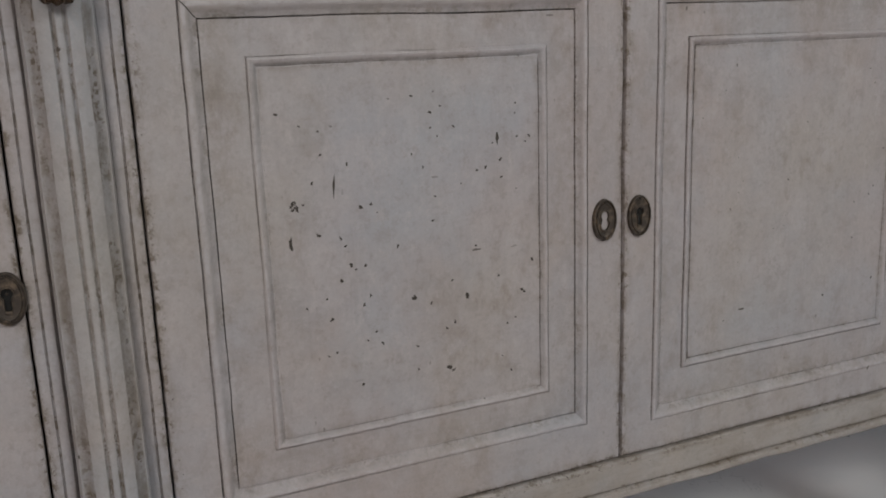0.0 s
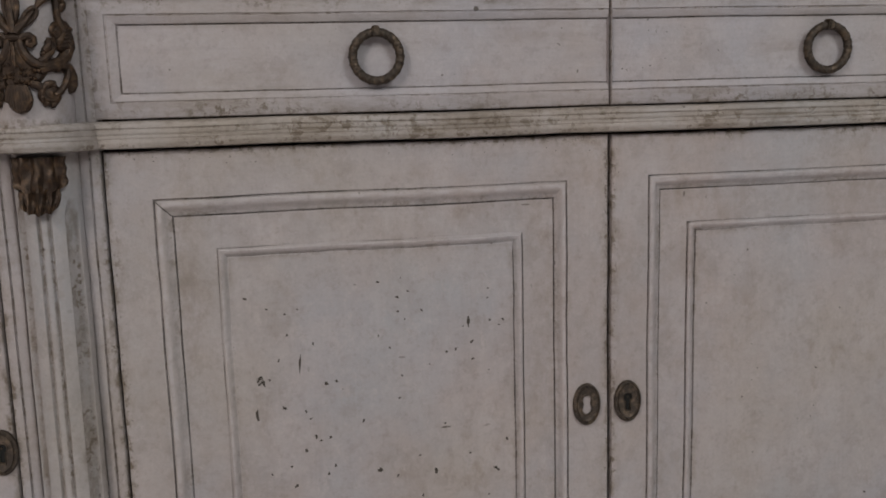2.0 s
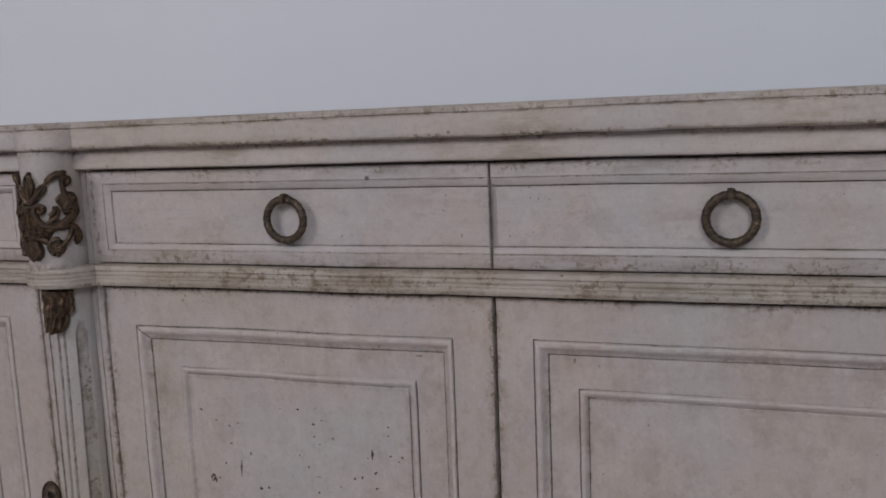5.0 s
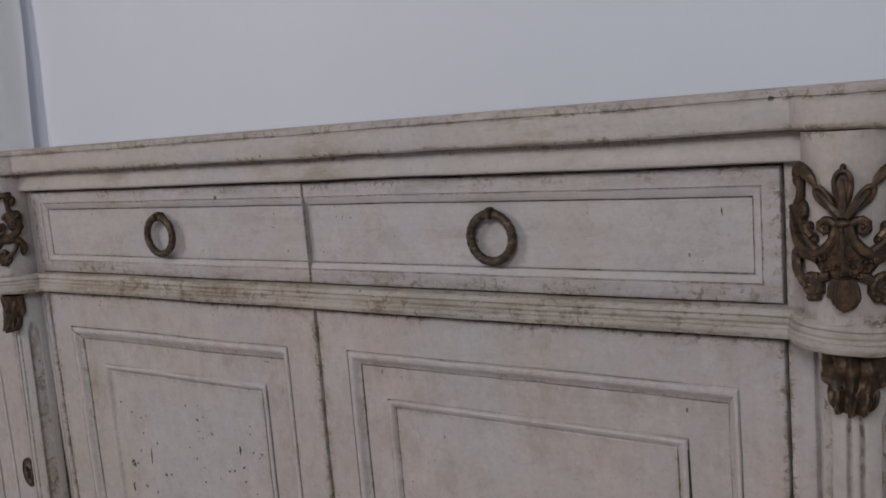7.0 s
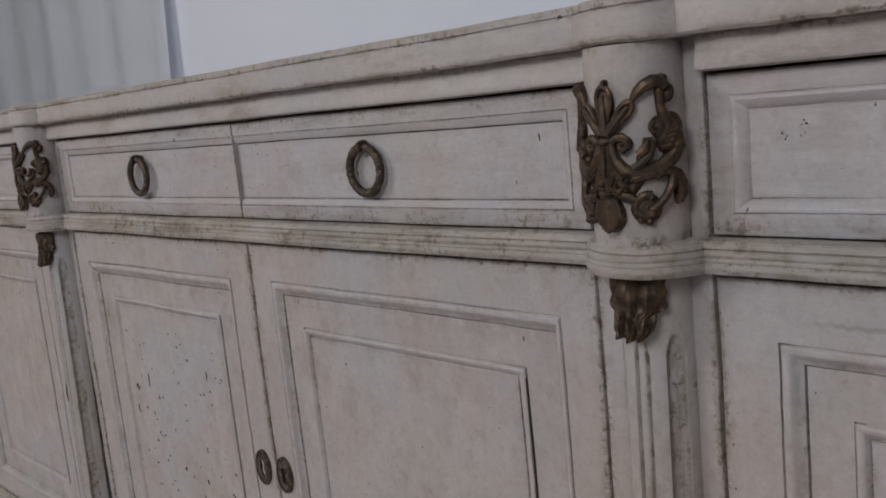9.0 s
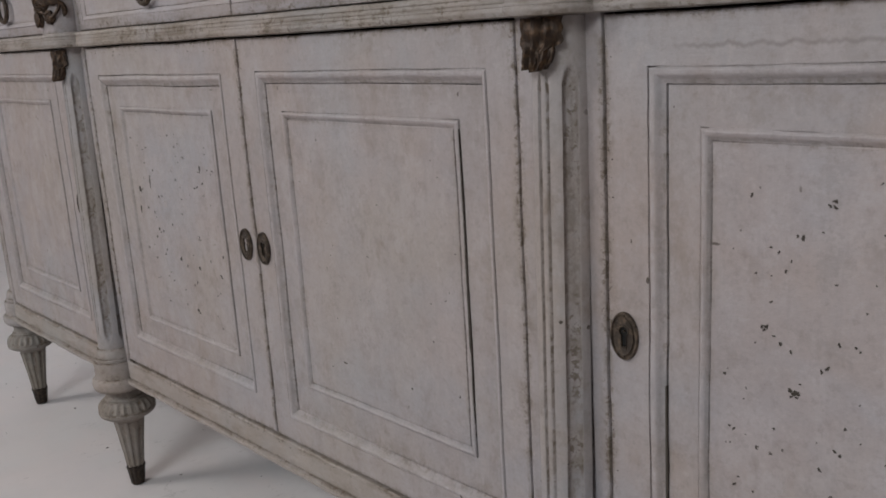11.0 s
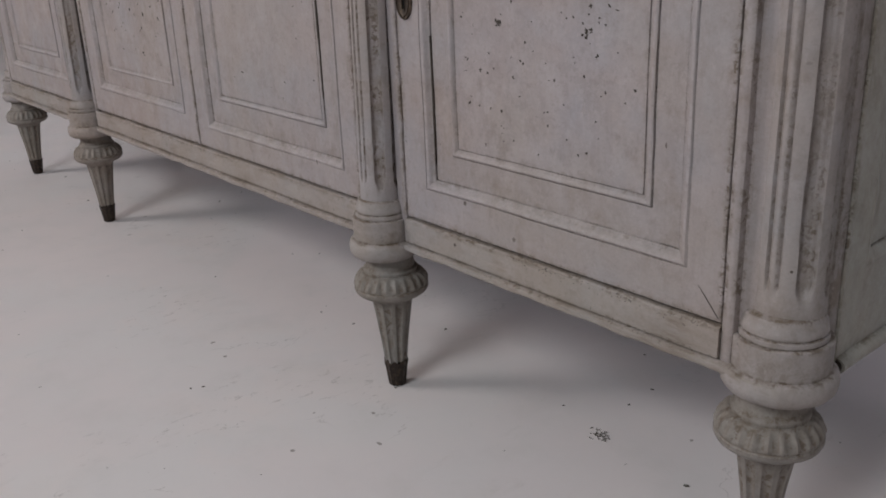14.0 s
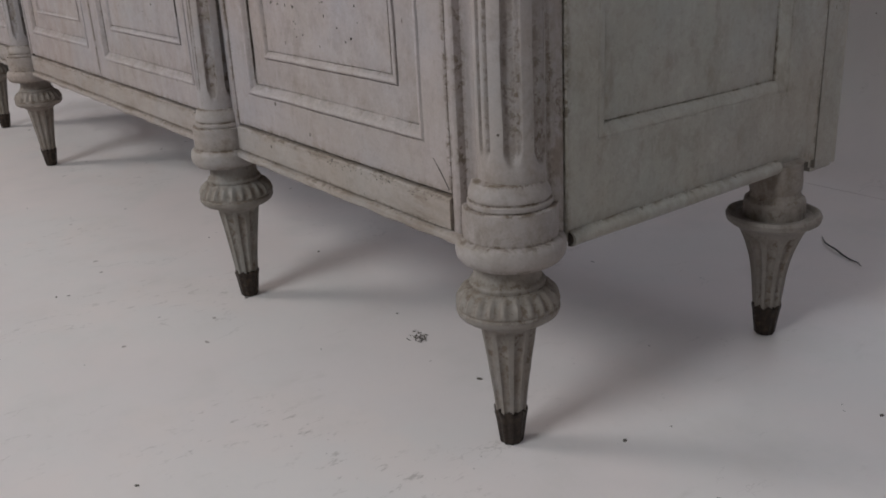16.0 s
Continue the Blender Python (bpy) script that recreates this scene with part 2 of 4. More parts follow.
PAINT = painted_wood("worn_grey_paint")
# blue-grey here colours both the grime and the shade of the moulding hollows
HOLLOW = painted_wood("worn_grey_paint_shaded_mouldings", 0.05, 0.4, grime_shade_colour=(0.115, 0.112, 0.104))
CHIPPED = painted_wood("worn_grey_paint_flaked", 0.07, 0.4)
PALE = painted_wood("worn_grey_paint_pale", 0.06, 0.25, (0.324, 0.281, 0.277))
DAMP = painted_wood("worn_grey_paint_damp", 0.05, 0.4, stain=(0.8235, 0.66))
COLUMN_PAINT = painted_wood("worn_grey_paint_columns", 0.12, 0.7, (0.305, 0.264, 0.250), False, 0.65)
LEVEL = painted_wood("worn_grey_paint_level", 0.06, 0.3, (0.322, 0.279, 0.277), True)
DINGY = painted_wood("worn_grey_paint_dingy", 0.10, 0.85, (0.300, 0.256, 0.232), True, 0.85)
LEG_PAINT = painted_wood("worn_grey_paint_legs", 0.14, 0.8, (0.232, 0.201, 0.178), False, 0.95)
SIDE_PAINT = painted_wood("worn_grey_paint_side", 0.08, 0.4, (0.345, 0.318, 0.285), False, 0.45)
TOP_PAINT = painted_wood("worn_grey_paint_top", 0.09, 0.6, (0.318, 0.271, 0.258), True, 0.6)
BRONZE = bronze("dark_gilt_bronze")
BRASS = bronze("tarnished_brass", (0.036, 0.025, 0.018), (0.112, 0.074, 0.045))
PLATE = bronze("dull_brass_plate", (0.050, 0.037, 0.029), (0.170, 0.122, 0.086))
BLACK = plain("black_hollow", (0.008, 0.007, 0.006), 0.95)
SHOE = bronze("dark_brass", (0.028, 0.020, 0.016), (0.07, 0.048, 0.032))
DARK = plain("dark_wood_inside", (0.045, 0.034, 0.026))
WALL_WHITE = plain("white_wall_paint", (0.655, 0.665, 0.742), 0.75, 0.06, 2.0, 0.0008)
# unseen ceiling and walls: tones chosen to steer the bounced light
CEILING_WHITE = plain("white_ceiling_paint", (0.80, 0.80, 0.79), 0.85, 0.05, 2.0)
WALL_UNSEEN_DARK = plain("unseen_wall_dark", (0.12, 0.118, 0.118), 0.8, 0.08, 2.0)
WALL_UNSEEN_BOUNCE = plain("unseen_wall_bounce", (0.42, 0.425, 0.41), 0.8, 0.06, 2.0)
CLOTH = plain("white_cloth", (0.83, 0.845, 0.89), 0.9, 0.08, 4.0)
FRAME_WHITE = plain("white_gloss_paint", (0.75, 0.75, 0.74), 0.4, 0.06, 5.0)
FLOOR = floor_paint()
WIRE = plain("black_rubber", (0.03, 0.03, 0.03), 0.6)
DUST = plain("grey_brown_dirt", (0.11, 0.095, 0.08), 0.95, 0.5, 90.0)


# ---- mesh helpers ----
def part(name, bm, mat, parent=None, label="", smooth=True, sharp=32.0, wobble=0.0):
    bmesh.ops.recalc_face_normals(bm, faces=bm.faces)
    if wobble:
        for v in bm.verts:
            v.co += noise.noise_vector(v.co * 9.0) * wobble + noise.noise_vector(v.co * 55.0) * wobble * 0.45
    me = bpy.data.meshes.new(name)
    bm.to_mesh(me)
    bm.free()
    me.materials.append(mat)
    if smooth:
        me.polygons.foreach_set("use_smooth", [True] * len(me.polygons))
        me.set_sharp_from_angle(angle=radians(sharp))
    ob = new(name, me)
    if parent:
        ob.parent = parent
    if label:
        ob["label"] = label
    return ob


def empty(name, at=(0, 0, 0)):
    ob = new(name)
    ob.empty_display_size = 0.1
    ob.location = at
    return ob


def box(bm, x0, x1, y0, y1, z0, z1, bevel=0.0):
    r = bmesh.ops.create_cube(bm, size=1.0, matrix=Matrix.Translation(((x0 + x1) / 2, (y0 + y1) / 2, (z0 + z1) / 2)) @ Matrix.Diagonal((x1 - x0, y1 - y0, z1 - z0, 1)))
    if bevel:
        edges = {e for v in r["verts"] for e in v.link_edges}
        bmesh.ops.bevel(bm, geom=list(edges), offset=bevel, segments=2, affect="EDGES")
    return bm


def bridge(bm, rows, closed=True, cap_first=False, cap_last=False):
    """Quads between rows of equal numbers of vertices."""
    for a, b in zip(rows, rows[1:]):
        k = len(a)
        for i in range(k if closed else k - 1):
            j = (i + 1) % k
            bm.faces.new((a[i], a[j], b[j], b[i]))
    if cap_first:
        bm.faces.new(rows[0][::-1])
    if cap_last:
        bm.faces.new(rows[-1])


def wear_layer(bm):
    return bm.verts.layers.float.get("wear") or bm.verts.layers.float.new("wear")


def on_front(u, v, w):
    return (u, w, v)


def nest(loops, put=on_front, seg=26, cap=True, uneven=0.0, open_sides=None):
    """Rectangles one within the other, each (u0, u1, v0, v1, depth, wear), joined by mitred faces. uneven: how far paint fills the grooves here and there;
    open_sides: how open they are along the bottom, right, top and left."""
    bm = bmesh.new()
    wl = wear_layer(bm)
    level = bm.verts.layers.float.new("level")
    rows = []
    for k, (u0, u1, v0, v1, w, wear) in enumerate(loops):
        row = []
        groove = uneven and wear >= 0.5 and 0 < k < len(loops) - 1
        shallow = [q[4] for q in loops[max(0, k - 2):k + 3] if q[5] < 0.5] or [w]
        for side, ((ua, va), (ub, vb)) in enumerate((((u0, v0), (u1, v0)), ((u1, v0), (u1, v1)), ((u1, v1), (u0, v1)), ((u0, v1), (u0, v0)))):
            own = open_sides[side] if open_sides else 0.78 + 1.3 * noise.noise((loops[0][0] * 17.0 + 0.3, side * 3.7, 5.0))
            for i in range(seg):
                f = i / seg
                u, v = ua + (ub - ua) * f, va + (vb - va) * f
                d, g = w, wear
                if groove:
                    keep = min(1.0, max(0.05, own + 0.5 * noise.noise((u * 5.0, k * 0.9, v * 5.0)) + 0.35 * noise.noise((u * 21.0, k * 0.9, v * 21.0))))
                    keep = 1 - uneven * (1 - keep)
                    base = sum(shallow) / len(shallow)
                    d, g = base + (w - base) * keep, wear * keep
                vert = bm.verts.new(put(u, v, d))
                vert[wl], vert[level] = g, 1.0 - side % 2
                row.append(vert)
        rows.append(row)
    bridge(bm, rows)
    if cap:
        # the field within, as a grid
        r, s = rows[-1], seg
        grid = [[None] * (s + 1) for _ in range(s + 1)]
        u0, u1, v0, v1, w, _ = loops[-1]
        for i in range(s + 1):
            for j in range(s + 1):
                if j == 0:
                    grid[i][j] = r[i]
                elif i == s:
                    grid[i][j] = r[s + j]
                elif j == s:
                    grid[i][j] = r[3 * s - i]
                elif i == 0:
                    grid[i][j] = r[(4 * s - j) % (4 * s)]
                else:
                    grid[i][j] = bm.verts.new(put(u0 + (u1 - u0) * i / s, v0 + (v1 - v0) * j / s, w))
        for i in range(s):
            for j in range(s):
                bm.faces.new((grid[i][j], grid[i + 1][j], grid[i + 1][j + 1], grid[i][j + 1]))
    return bm


def lathe(rings, cx, cy, steps=64, shape=None, ridged=None):
    """Rings of (z, radius, wear) turned about an upright axis; shape(angle, z, r) may alter the radius; ridged: darker
    value in its cuts, value between them.
    """
    bm = bmesh.new()
    wl = wear_layer(bm)
    rows = []
    for z, r, base in rings:
        row = []
        for i in range(steps):
            wear = base
            a = 2 * math.pi * i / steps
            q = shape(a, z, r) if shape else r
            if shape and ridged:
                wear = max(wear, ridged[0]) if q < r - 0.0006 else wear if ridged[1] is None else ridged[1]
            v = bm.verts.new((cx + q * math.cos(a), cy + q * math.sin(a), z))
            v[wl] = wear
            row.append(v)
        rows.append(row)
    bridge(bm, rows, cap_first=True, cap_last=True)
    return bm


def tube(bm, pts, radii, sides=8):
    """A round rod through pts, with a radius at each."""
    pts = [Vector(p) for p in pts]
    rows = []
    side = None
    for i, p in enumerate(pts):
        d = (pts[min(i + 1, len(pts) - 1)] - pts[max(i - 1, 0)]).normalized()
        if side is None:
            side = d.orthogonal().normalized()
        side = (side - d * side.dot(d)).normalized()
        up = d.cross(side)
        r = radii[i] if isinstance(radii, (list, tuple)) else radii
        rows.append([bm.verts.new(p + (side * math.cos(2 * math.pi * k / sides) + up * math.sin(2 * math.pi * k / sides)) * r) for k in range(sides)])
    bridge(bm, rows, cap_first=True, cap_last=True)


def blob(bm, m):
    bmesh.ops.create_uvsphere(bm, u_segments=12, v_segments=8, radius=1.0, matrix=m)


# ---- room ----
X0, X1, Y0, Y1, TOP = -6.0, 3.8, -3.46, 1.40, 3.7

bm = bmesh.new()
box(bm, X0 - 0.2, X1 + 0.2, Y0 - 0.2, Y1 + 0.2, -0.12, 0.0)
tagged(part("floor", bm, FLOOR, smooth=False), "white painted floor with dark specks and scuffs", "floor", kind="structure")
# unseen ceiling, kept bright as a soft reflector overhead
bm = bmesh.new()
box(bm, X0 - 0.2, X1 + 0.2, Y0 - 0.2, Y1 + 0.2, TOP, TOP + 0.15)
tagged(part("ceiling", bm, CEILING_WHITE, smooth=False), "unseen white ceiling, bright to give soft light from above", "ceiling", kind="structure")
# east and west walls are unseen; their tones only set the room's bounce
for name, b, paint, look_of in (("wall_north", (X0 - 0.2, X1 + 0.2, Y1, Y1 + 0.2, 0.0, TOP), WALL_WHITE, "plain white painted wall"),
                                ("wall_east", (X1, X1 + 0.2, Y0, Y1, 0.0, TOP), WALL_UNSEEN_BOUNCE, "unseen wall, toned for the light it bounces onto the side"),
                                ("wall_west", (X0 - 0.2, X0, Y0, Y1, 0.0, TOP), WALL_UNSEEN_DARK, "unseen wall, dark to cut bounced light")):
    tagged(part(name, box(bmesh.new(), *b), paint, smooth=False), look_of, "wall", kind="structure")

SILL, HEAD = 2.10, 3.50
OPENINGS = ((-3.5, -2.0), (0.5, 2.0))

# the unseen south wall, dark to cut bounced light, with two windows in it
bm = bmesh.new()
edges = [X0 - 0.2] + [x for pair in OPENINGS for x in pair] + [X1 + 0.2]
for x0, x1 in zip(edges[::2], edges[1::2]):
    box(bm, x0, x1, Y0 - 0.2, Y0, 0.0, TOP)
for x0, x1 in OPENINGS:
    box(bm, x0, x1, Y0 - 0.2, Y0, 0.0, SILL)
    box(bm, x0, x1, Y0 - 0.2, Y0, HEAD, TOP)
tagged(part("wall_south", bm, WALL_UNSEEN_DARK, smooth=False), "unseen wall with two windows, dark to cut bounced light", "wall", kind="structure")


def window(name, a, b):
    w = tagged(empty(name), "white painted window letting in daylight", "window", kind="structure")
    bm = bmesh.new()
    for u in (a, (a + b) / 2 - 0.025, b - 0.05):
        box(bm, u, u + 0.05, Y0 - 0.13, Y0 - 0.07, SILL, HEAD, 0.004)
    for z in (SILL, HEAD - 0.05):
        for u0, u1 in ((a + 0.05, (a + b) / 2 - 0.025), ((a + b) / 2 + 0.025, b - 0.05)):
            box(bm, u0, u1, Y0 - 0.128, Y0 - 0.072, z, z + 0.05, 0.004)
    part("window_frame", bm, FRAME_WHITE, w)
    part("window_sill", box(bmesh.new(), a - 0.05, b + 0.05, Y0 + 0.002, Y0 + 0.09, SILL - 0.03, SILL - 0.002, 0.006), FRAME_WHITE, w)


for name, (x0, x1) in zip(("window_1", "window_2"), OPENINGS):
    window(name, x0, x1)

# the wall runs into the floor in a white painted cove
R_COVE = 0.32
bm = bmesh.new()
rows = []
for x in (X0, X1):
    arc = [(x, Y1 - 0.002 - R_COVE + R_COVE * math.sin(a), 0.0006 + R_COVE - R_COVE * math.cos(a)) for a in (math.pi / 2 * i / 24 for i in range(25))]
    rows.append([bm.verts.new(p) for p in [(x, Y1 + 0.05, -0.02), (x, Y1 - 0.002 - R_COVE, -0.02)] + arc + [(x, Y1 + 0.05, 0.0006 + R_COVE)]])
bridge(bm, rows, cap_first=True, cap_last=True)
tagged(part("wall_cove", bm, FLOOR), "smooth white painted cove between floor and wall", "cove", kind="structure")

# the white cloth that hangs beside the wall
bm = bmesh.new()
rows = []
for j in range(25):
    z = 0.36 + 2.6 * j / 24
    row = []
    for i in range(136):
        x = -5.9 + 3.325 * i / 135
        fold = 0.020 * math.sin(x * 7.5 + 0.4 * z) + 0.014 * math.sin(x * 16.0 + 1.3) + 0.02 * noise.noise((x * 3, 0, z))
        row.append(bm.verts.new((x + 0.012 * math.sin(z * 5.0), 1.355 + fold, z)))
    rows.append(row)
bridge(bm, rows, closed=False)
bmesh.ops.solidify(bm, geom=bm.faces[:], thickness=0.006)
curtain = part("curtain", bm, CLOTH)
tagged(curtain, "white hanging cloth with soft upright folds", "curtain")

# ---- the sideboard ----
board = tagged(empty("sideboard"), "long antique sideboard in worn grey-white paint with bronze mounts", "sideboard")

# column axes: x, y, whether it stands at a corner
COLS = ((-1.153, 0.034, True), (-0.548, 0.005, False), (0.557, 0.005, False), (1.137, 0.034, True))
SIDE = 0.033                       # from a corner's axis out to the side face
BACK = 0.515
WALL_W, WALL_E = COLS[0][0] - SIDE, COLS[3][0] + SIDE
BAYS = ((-1.110, -0.600), (-0.498, 0.503), (0.606, 1.0945))
Z_BODY, Z_APRON, Z_DOOR, Z_WAIST, Z_DRAWER = 0.226, 0.2765, 0.8455, 0.8735, 0.9862


def outline(d, rc, rk, sides=True, arc=18, run=34):
    """The plan's edge, set out by d: straight fronts, bowed round the columns. rc, rk: radii at d = 0."""
    w = d if sides else -0.012
    pts = [(WALL_W - w, BACK), (WALL_W - w, 0.3)]
    ends = []
    for cx, cy, corner in COLS:
        r = (rk if corner else rc) + d
        s = math.sqrt(max(r * r - (cy + d) ** 2, 1e-9))
        left, right = math.atan2(-d - cy, -s), math.atan2(-d - cy, s)
        if corner:
            t = math.sqrt(max(r * r - (SIDE + d) ** 2, 1e-9))
            if not sides:
                left, right = (-math.pi * 1.5, right) if cx < 0 else (left, math.pi * 0.5)
            elif cx < 0:
                left = math.atan2(t, -(SIDE + d)) - 2 * math.pi
            else:
                right = math.atan2(t, SIDE + d)
        ends.append((cx, cy, r, left, right))
    for k, (cx, cy, r, a, b) in enumerate(ends):
        if k:
            x0, x1 = pts[-1][0], cx + r * math.cos(a)
            pts += [(x0 + (x1 - x0) * i / run, -d) for i in range(1, run)]
        pts += [(cx + r * math.cos(a + (b - a) * i / arc), cy + r * math.sin(a + (b - a) * i / arc)) for i in range(arc + 1)]
    pts += [(WALL_E + w, 0.3), (WALL_E + w, BACK)]
    return pts


def banded(profile, rc, rk, sides=True):
    """A moulding that runs round the front: profile of (d, z, wear)."""
    bm = bmesh.new()
    wl = wear_layer(bm)
    rows = []
    for d, z, wear in profile:
        row = []
        for x, y in outline(d, rc, rk, sides):
            v = bm.verts.new((x, y, z))
            v[wl] = wear
            row.append(v)
        rows.append(row)
    bridge(bm, rows, cap_first=True, cap_last=True)
    return bm


# carcass and back boards
bm = box(bmesh.new(), WALL_W + 0.02, WALL_E - 0.02, 0.022, BACK - 0.02, Z_BODY + 0.008, 1.008)
part("carcass", bm, DARK, board, "dark unpainted wood inside the joints", smooth=False)
for x0, x1 in ((WALL_W + 0.004, WALL_W + 0.04), (WALL_E - 0.04, WALL_E - 0.004)):
    part("back_board", box(bmesh.new(), x0, x1, BACK + 0.002, 0.574, 0.204, 1.008, 0.006), SIDE_PAINT, board, wobble=0.0006)

# top
TOP_PROFILE = ((-0.004, 1.012, 0.2), (0.012, 1.012, 0.6), (0.0195, 1.0125, 1.0), (0.0215, 1.0145, 0.9), (0.022, 1.0180, 0.1), (0.022, 1.024, -0.3), (0.022, 1.031, -0.2), (0.0218, 1.0350, 0.3), (0.0205, 1.0362, 0.9),
               (0.0172, 1.0364, 1.0), (0.0172, 1.0374, 1.0), (0.0182, 1.0380, 0.6), (0.0180, 1.0425, 0.45), (0.0160, 1.0442, 0.5), (0.010, 1.0448, 0.3))
bm = banded(TOP_PROFILE, 0.0285, 0.040)
for v in bm.verts:
    if v.co.z < 1.0155:                # ragged lower edge
        v.co.z += 0.0009 * noise.noise((v.co.x * 30.0, 4.0, 0.0)) + 0.0009 * noise.noise((v.co.x * 110.0, 9.0, 0.0))
part("top", bm, TOP_PAINT, board, "worn painted top with rubbed edge", wobble=0.0009)

# mouldings under the top, one a bay
# wear grows towards the slab: brown stain with the slab's shade painted in
COVE = ((0.018, 1.0115, 0.2), (-0.0085, 1.0115, 0.8), (-0.0085, 1.0095, 0.6), (-0.0086, 1.0060, 0.3), (-0.0092, 1.0020, 0.1), (-0.0102, 0.9980, 0.0), (-0.0110, 0.9945, -0.2), (-0.0114, 0.9915, -0.2),
        (-0.0108, 0.9890, 0.4), (-0.0085, 0.9877, 1.0), (0.0, 0.9874, 1.0), (0.018, 0.9874, 0.5))


def straight(profile, x0, x1, seg=40):
    bm = bmesh.new()
    wl = wear_layer(bm)
    rows = []
    for i in range(seg + 1):
        row = []
        for y, z, wear in profile:
            v = bm.verts.new((x0 + (x1 - x0) * i / seg, y, z))
            v[wl] = wear
            row.append(v)
        rows.append(row)
    bridge(bm, rows, cap_first=True, cap_last=True)
    return bm


for (x0, x1), more in zip(BAYS, (0.0005, 0.022, 0.0005)):
    part("cornice_moulding", straight(COVE, x0 - more, x1 + more), TOP_PAINT, board, wobble=0.0008)

# reeded waist moulding
# a plain bead over three worn reeds and a fillet
WAIST = [(-0.012, 0.8728, 0.3), (0.002, 0.8728, 0.9), (0.0078, 0.8714, 0.7), (0.0098, 0.8692, 0.4), (0.0102, 0.8668, 0.5), (0.0094, 0.8654, 0.9)]
for top, out, tall in ((0.8650, 0.0106, 0.0050), (0.8598, 0.0118, 0.0036), (0.8560, 0.0121, 0.0050)):
    WAIST += [(out - 0.0003, top, 0.75), (out, top - 0.25 * tall, 0.55), (out + 0.0001, top - 0.5 * tall, 0.45), (out, top - 0.75 * tall, 0.6), (out - 0.0004, top - 0.96 * tall, 0.8)]
WAIST += [(0.0112, 0.8500, 0.7), (0.0104, 0.8484, 0.7), (0.007, 0.8475, 0.9), (-0.002, 0.8470, 1.0), (-0.012, 0.8468, 0.5)]
bm = banded(WAIST, 0.0405, 0.047)
wl = wear_layer(bm)
for v in bm.verts:
    v[wl] = max(0.0, v[wl] + 0.55 * noise.noise((v.co.x * 6.0, 1.0, v.co.z * 60.0)) + 0.3 * noise.noise((v.co.x * 30.0, 4.0, v.co.z * 200.0)))
part("waist_moulding", bm, DINGY, board, "reeded moulding with brown grime in its grooves", wobble=0.0009)

# apron boards and the bead below them
APRONS = []
APRON = ((0.018, Z_APRON - 0.003, 0.6), (-0.001, Z_APRON - 0.003, 1.0), (-0.0035, Z_APRON - 0.005, 0.8), (-0.004, Z_APRON - 0.010, 0.15), (-0.004, 0.2440, 0.15), (-0.0034, 0.2402, 0.9), (0.002, 0.2396, 1.0), (0.018, 0.2396, 0.6))
for x0, x1 in BAYS:
    APRONS.append(part("apron", straight(APRON, x0, x1), DINGY, board, wobble=0.0008))
FOOT_BEAD = ((-0.012, 0.2384, 0.5), (0.000, 0.2384, 1.0), (0.0050, 0.2374, 0.8), (0.0078, 0.2355, 0.4), (0.0085, 0.2325, 0.1), (0.0078, 0.2292, 0.3), (0.0055, 0.2272, 0.8), (0.0025, 0.2264, 0.9), (-0.012, 0.2262, 0.5))
bm = banded(FOOT_BEAD, 0.0335, 0.043, False)
for v in bm.verts:
    if v.co.z < 0.2335:                # its lower edge is worn and wavy
        v.co.z += 0.0022 * noise.noise((v.co.x * 21.0, 2.0, 0.0)) + 0.0016 * noise.noise((v.co.x * 75.0, 7.0, 0.0))
part("foot_moulding", bm, DINGY, board, wobble=0.0008)


# stiles beside the columns: flush at the inner ones, a flat bead and a recess at the corners
def upright(prof):
    """A board of the plan section prof, (x, y, wear), from the foot to the top."""
    bm = bmesh.new()
    wl = wear_layer(bm)
    rows = []
    for i in range(81):
        z = Z_BODY + 0.004 + (1.0115 - Z_BODY - 0.004) * i / 80
        row = []
        for x, y, wear in prof:
            v = bm.verts.new((x, y, z))
            v[wl] = wear + 0.35 * noise.noise((x * 40, 3.0, z * 7.0)) * (wear > 0.3)
            row.append(v)
        rows.append(row)
    bridge(bm, rows, cap_first=True, cap_last=True)
    return bm


for x0, x1 in ((-0.5990, -0.4990), (0.5040, 0.6050)):
    half = ((0.0, 0.02, 0.7), (0.0, 0.003, 0.9), (0.0010, 0.0004, 0.9), (0.0028, -0.0005, 0.6), (0.0060, -0.0006, 0.3), (0.0110, 0.0002, 0.1), (0.0165, 0.0006, 0.1), (0.0190, 0.0014, 0.3), (0.0215, 0.0045, 0.45))
    if x0 < 0:                         # a quirk beside the bead
        half = half[:5] + ((0.0088, -0.0004, 0.4), (0.0094, 0.0020, 0.9), (0.0104, 0.0020, 0.9), (0.0112, 0.0002, 0.3), (0.0130, 0.0004, 0.1)) + half[6:]
    part("stile", upright([(x0 + u, y, w) for u, y, w in half] + [(x1 - u, y, w) for u, y, w in half[::-1]]), PAINT, board, wobble=0.0008)
for x, way in ((-1.1098, -1), (1.0947, 1)):
    prof = ((0.0, 0.024, 0.7), (0.0, 0.002, 0.8), (0.0008, 0.0, 0.7), (0.0030, -0.0008, 0.45), (0.0065, -0.0012, 0.15), (0.0100, -0.0008, 0.3), (0.0122, 0.0006, 0.5), (0.0130, 0.0040, 0.7), (0.0134, 0.0085, 0.6), (0.0160, 0.0105, 0.35), (0.0240, 0.0108, 0.15), (0.0300, 0.0110, 0.3), (0.0300, 0.024, 0.6))
    part("stile", upright([(x + way * u, y, w) for u, y, w in prof]), PAINT, board, wobble=0.0008)
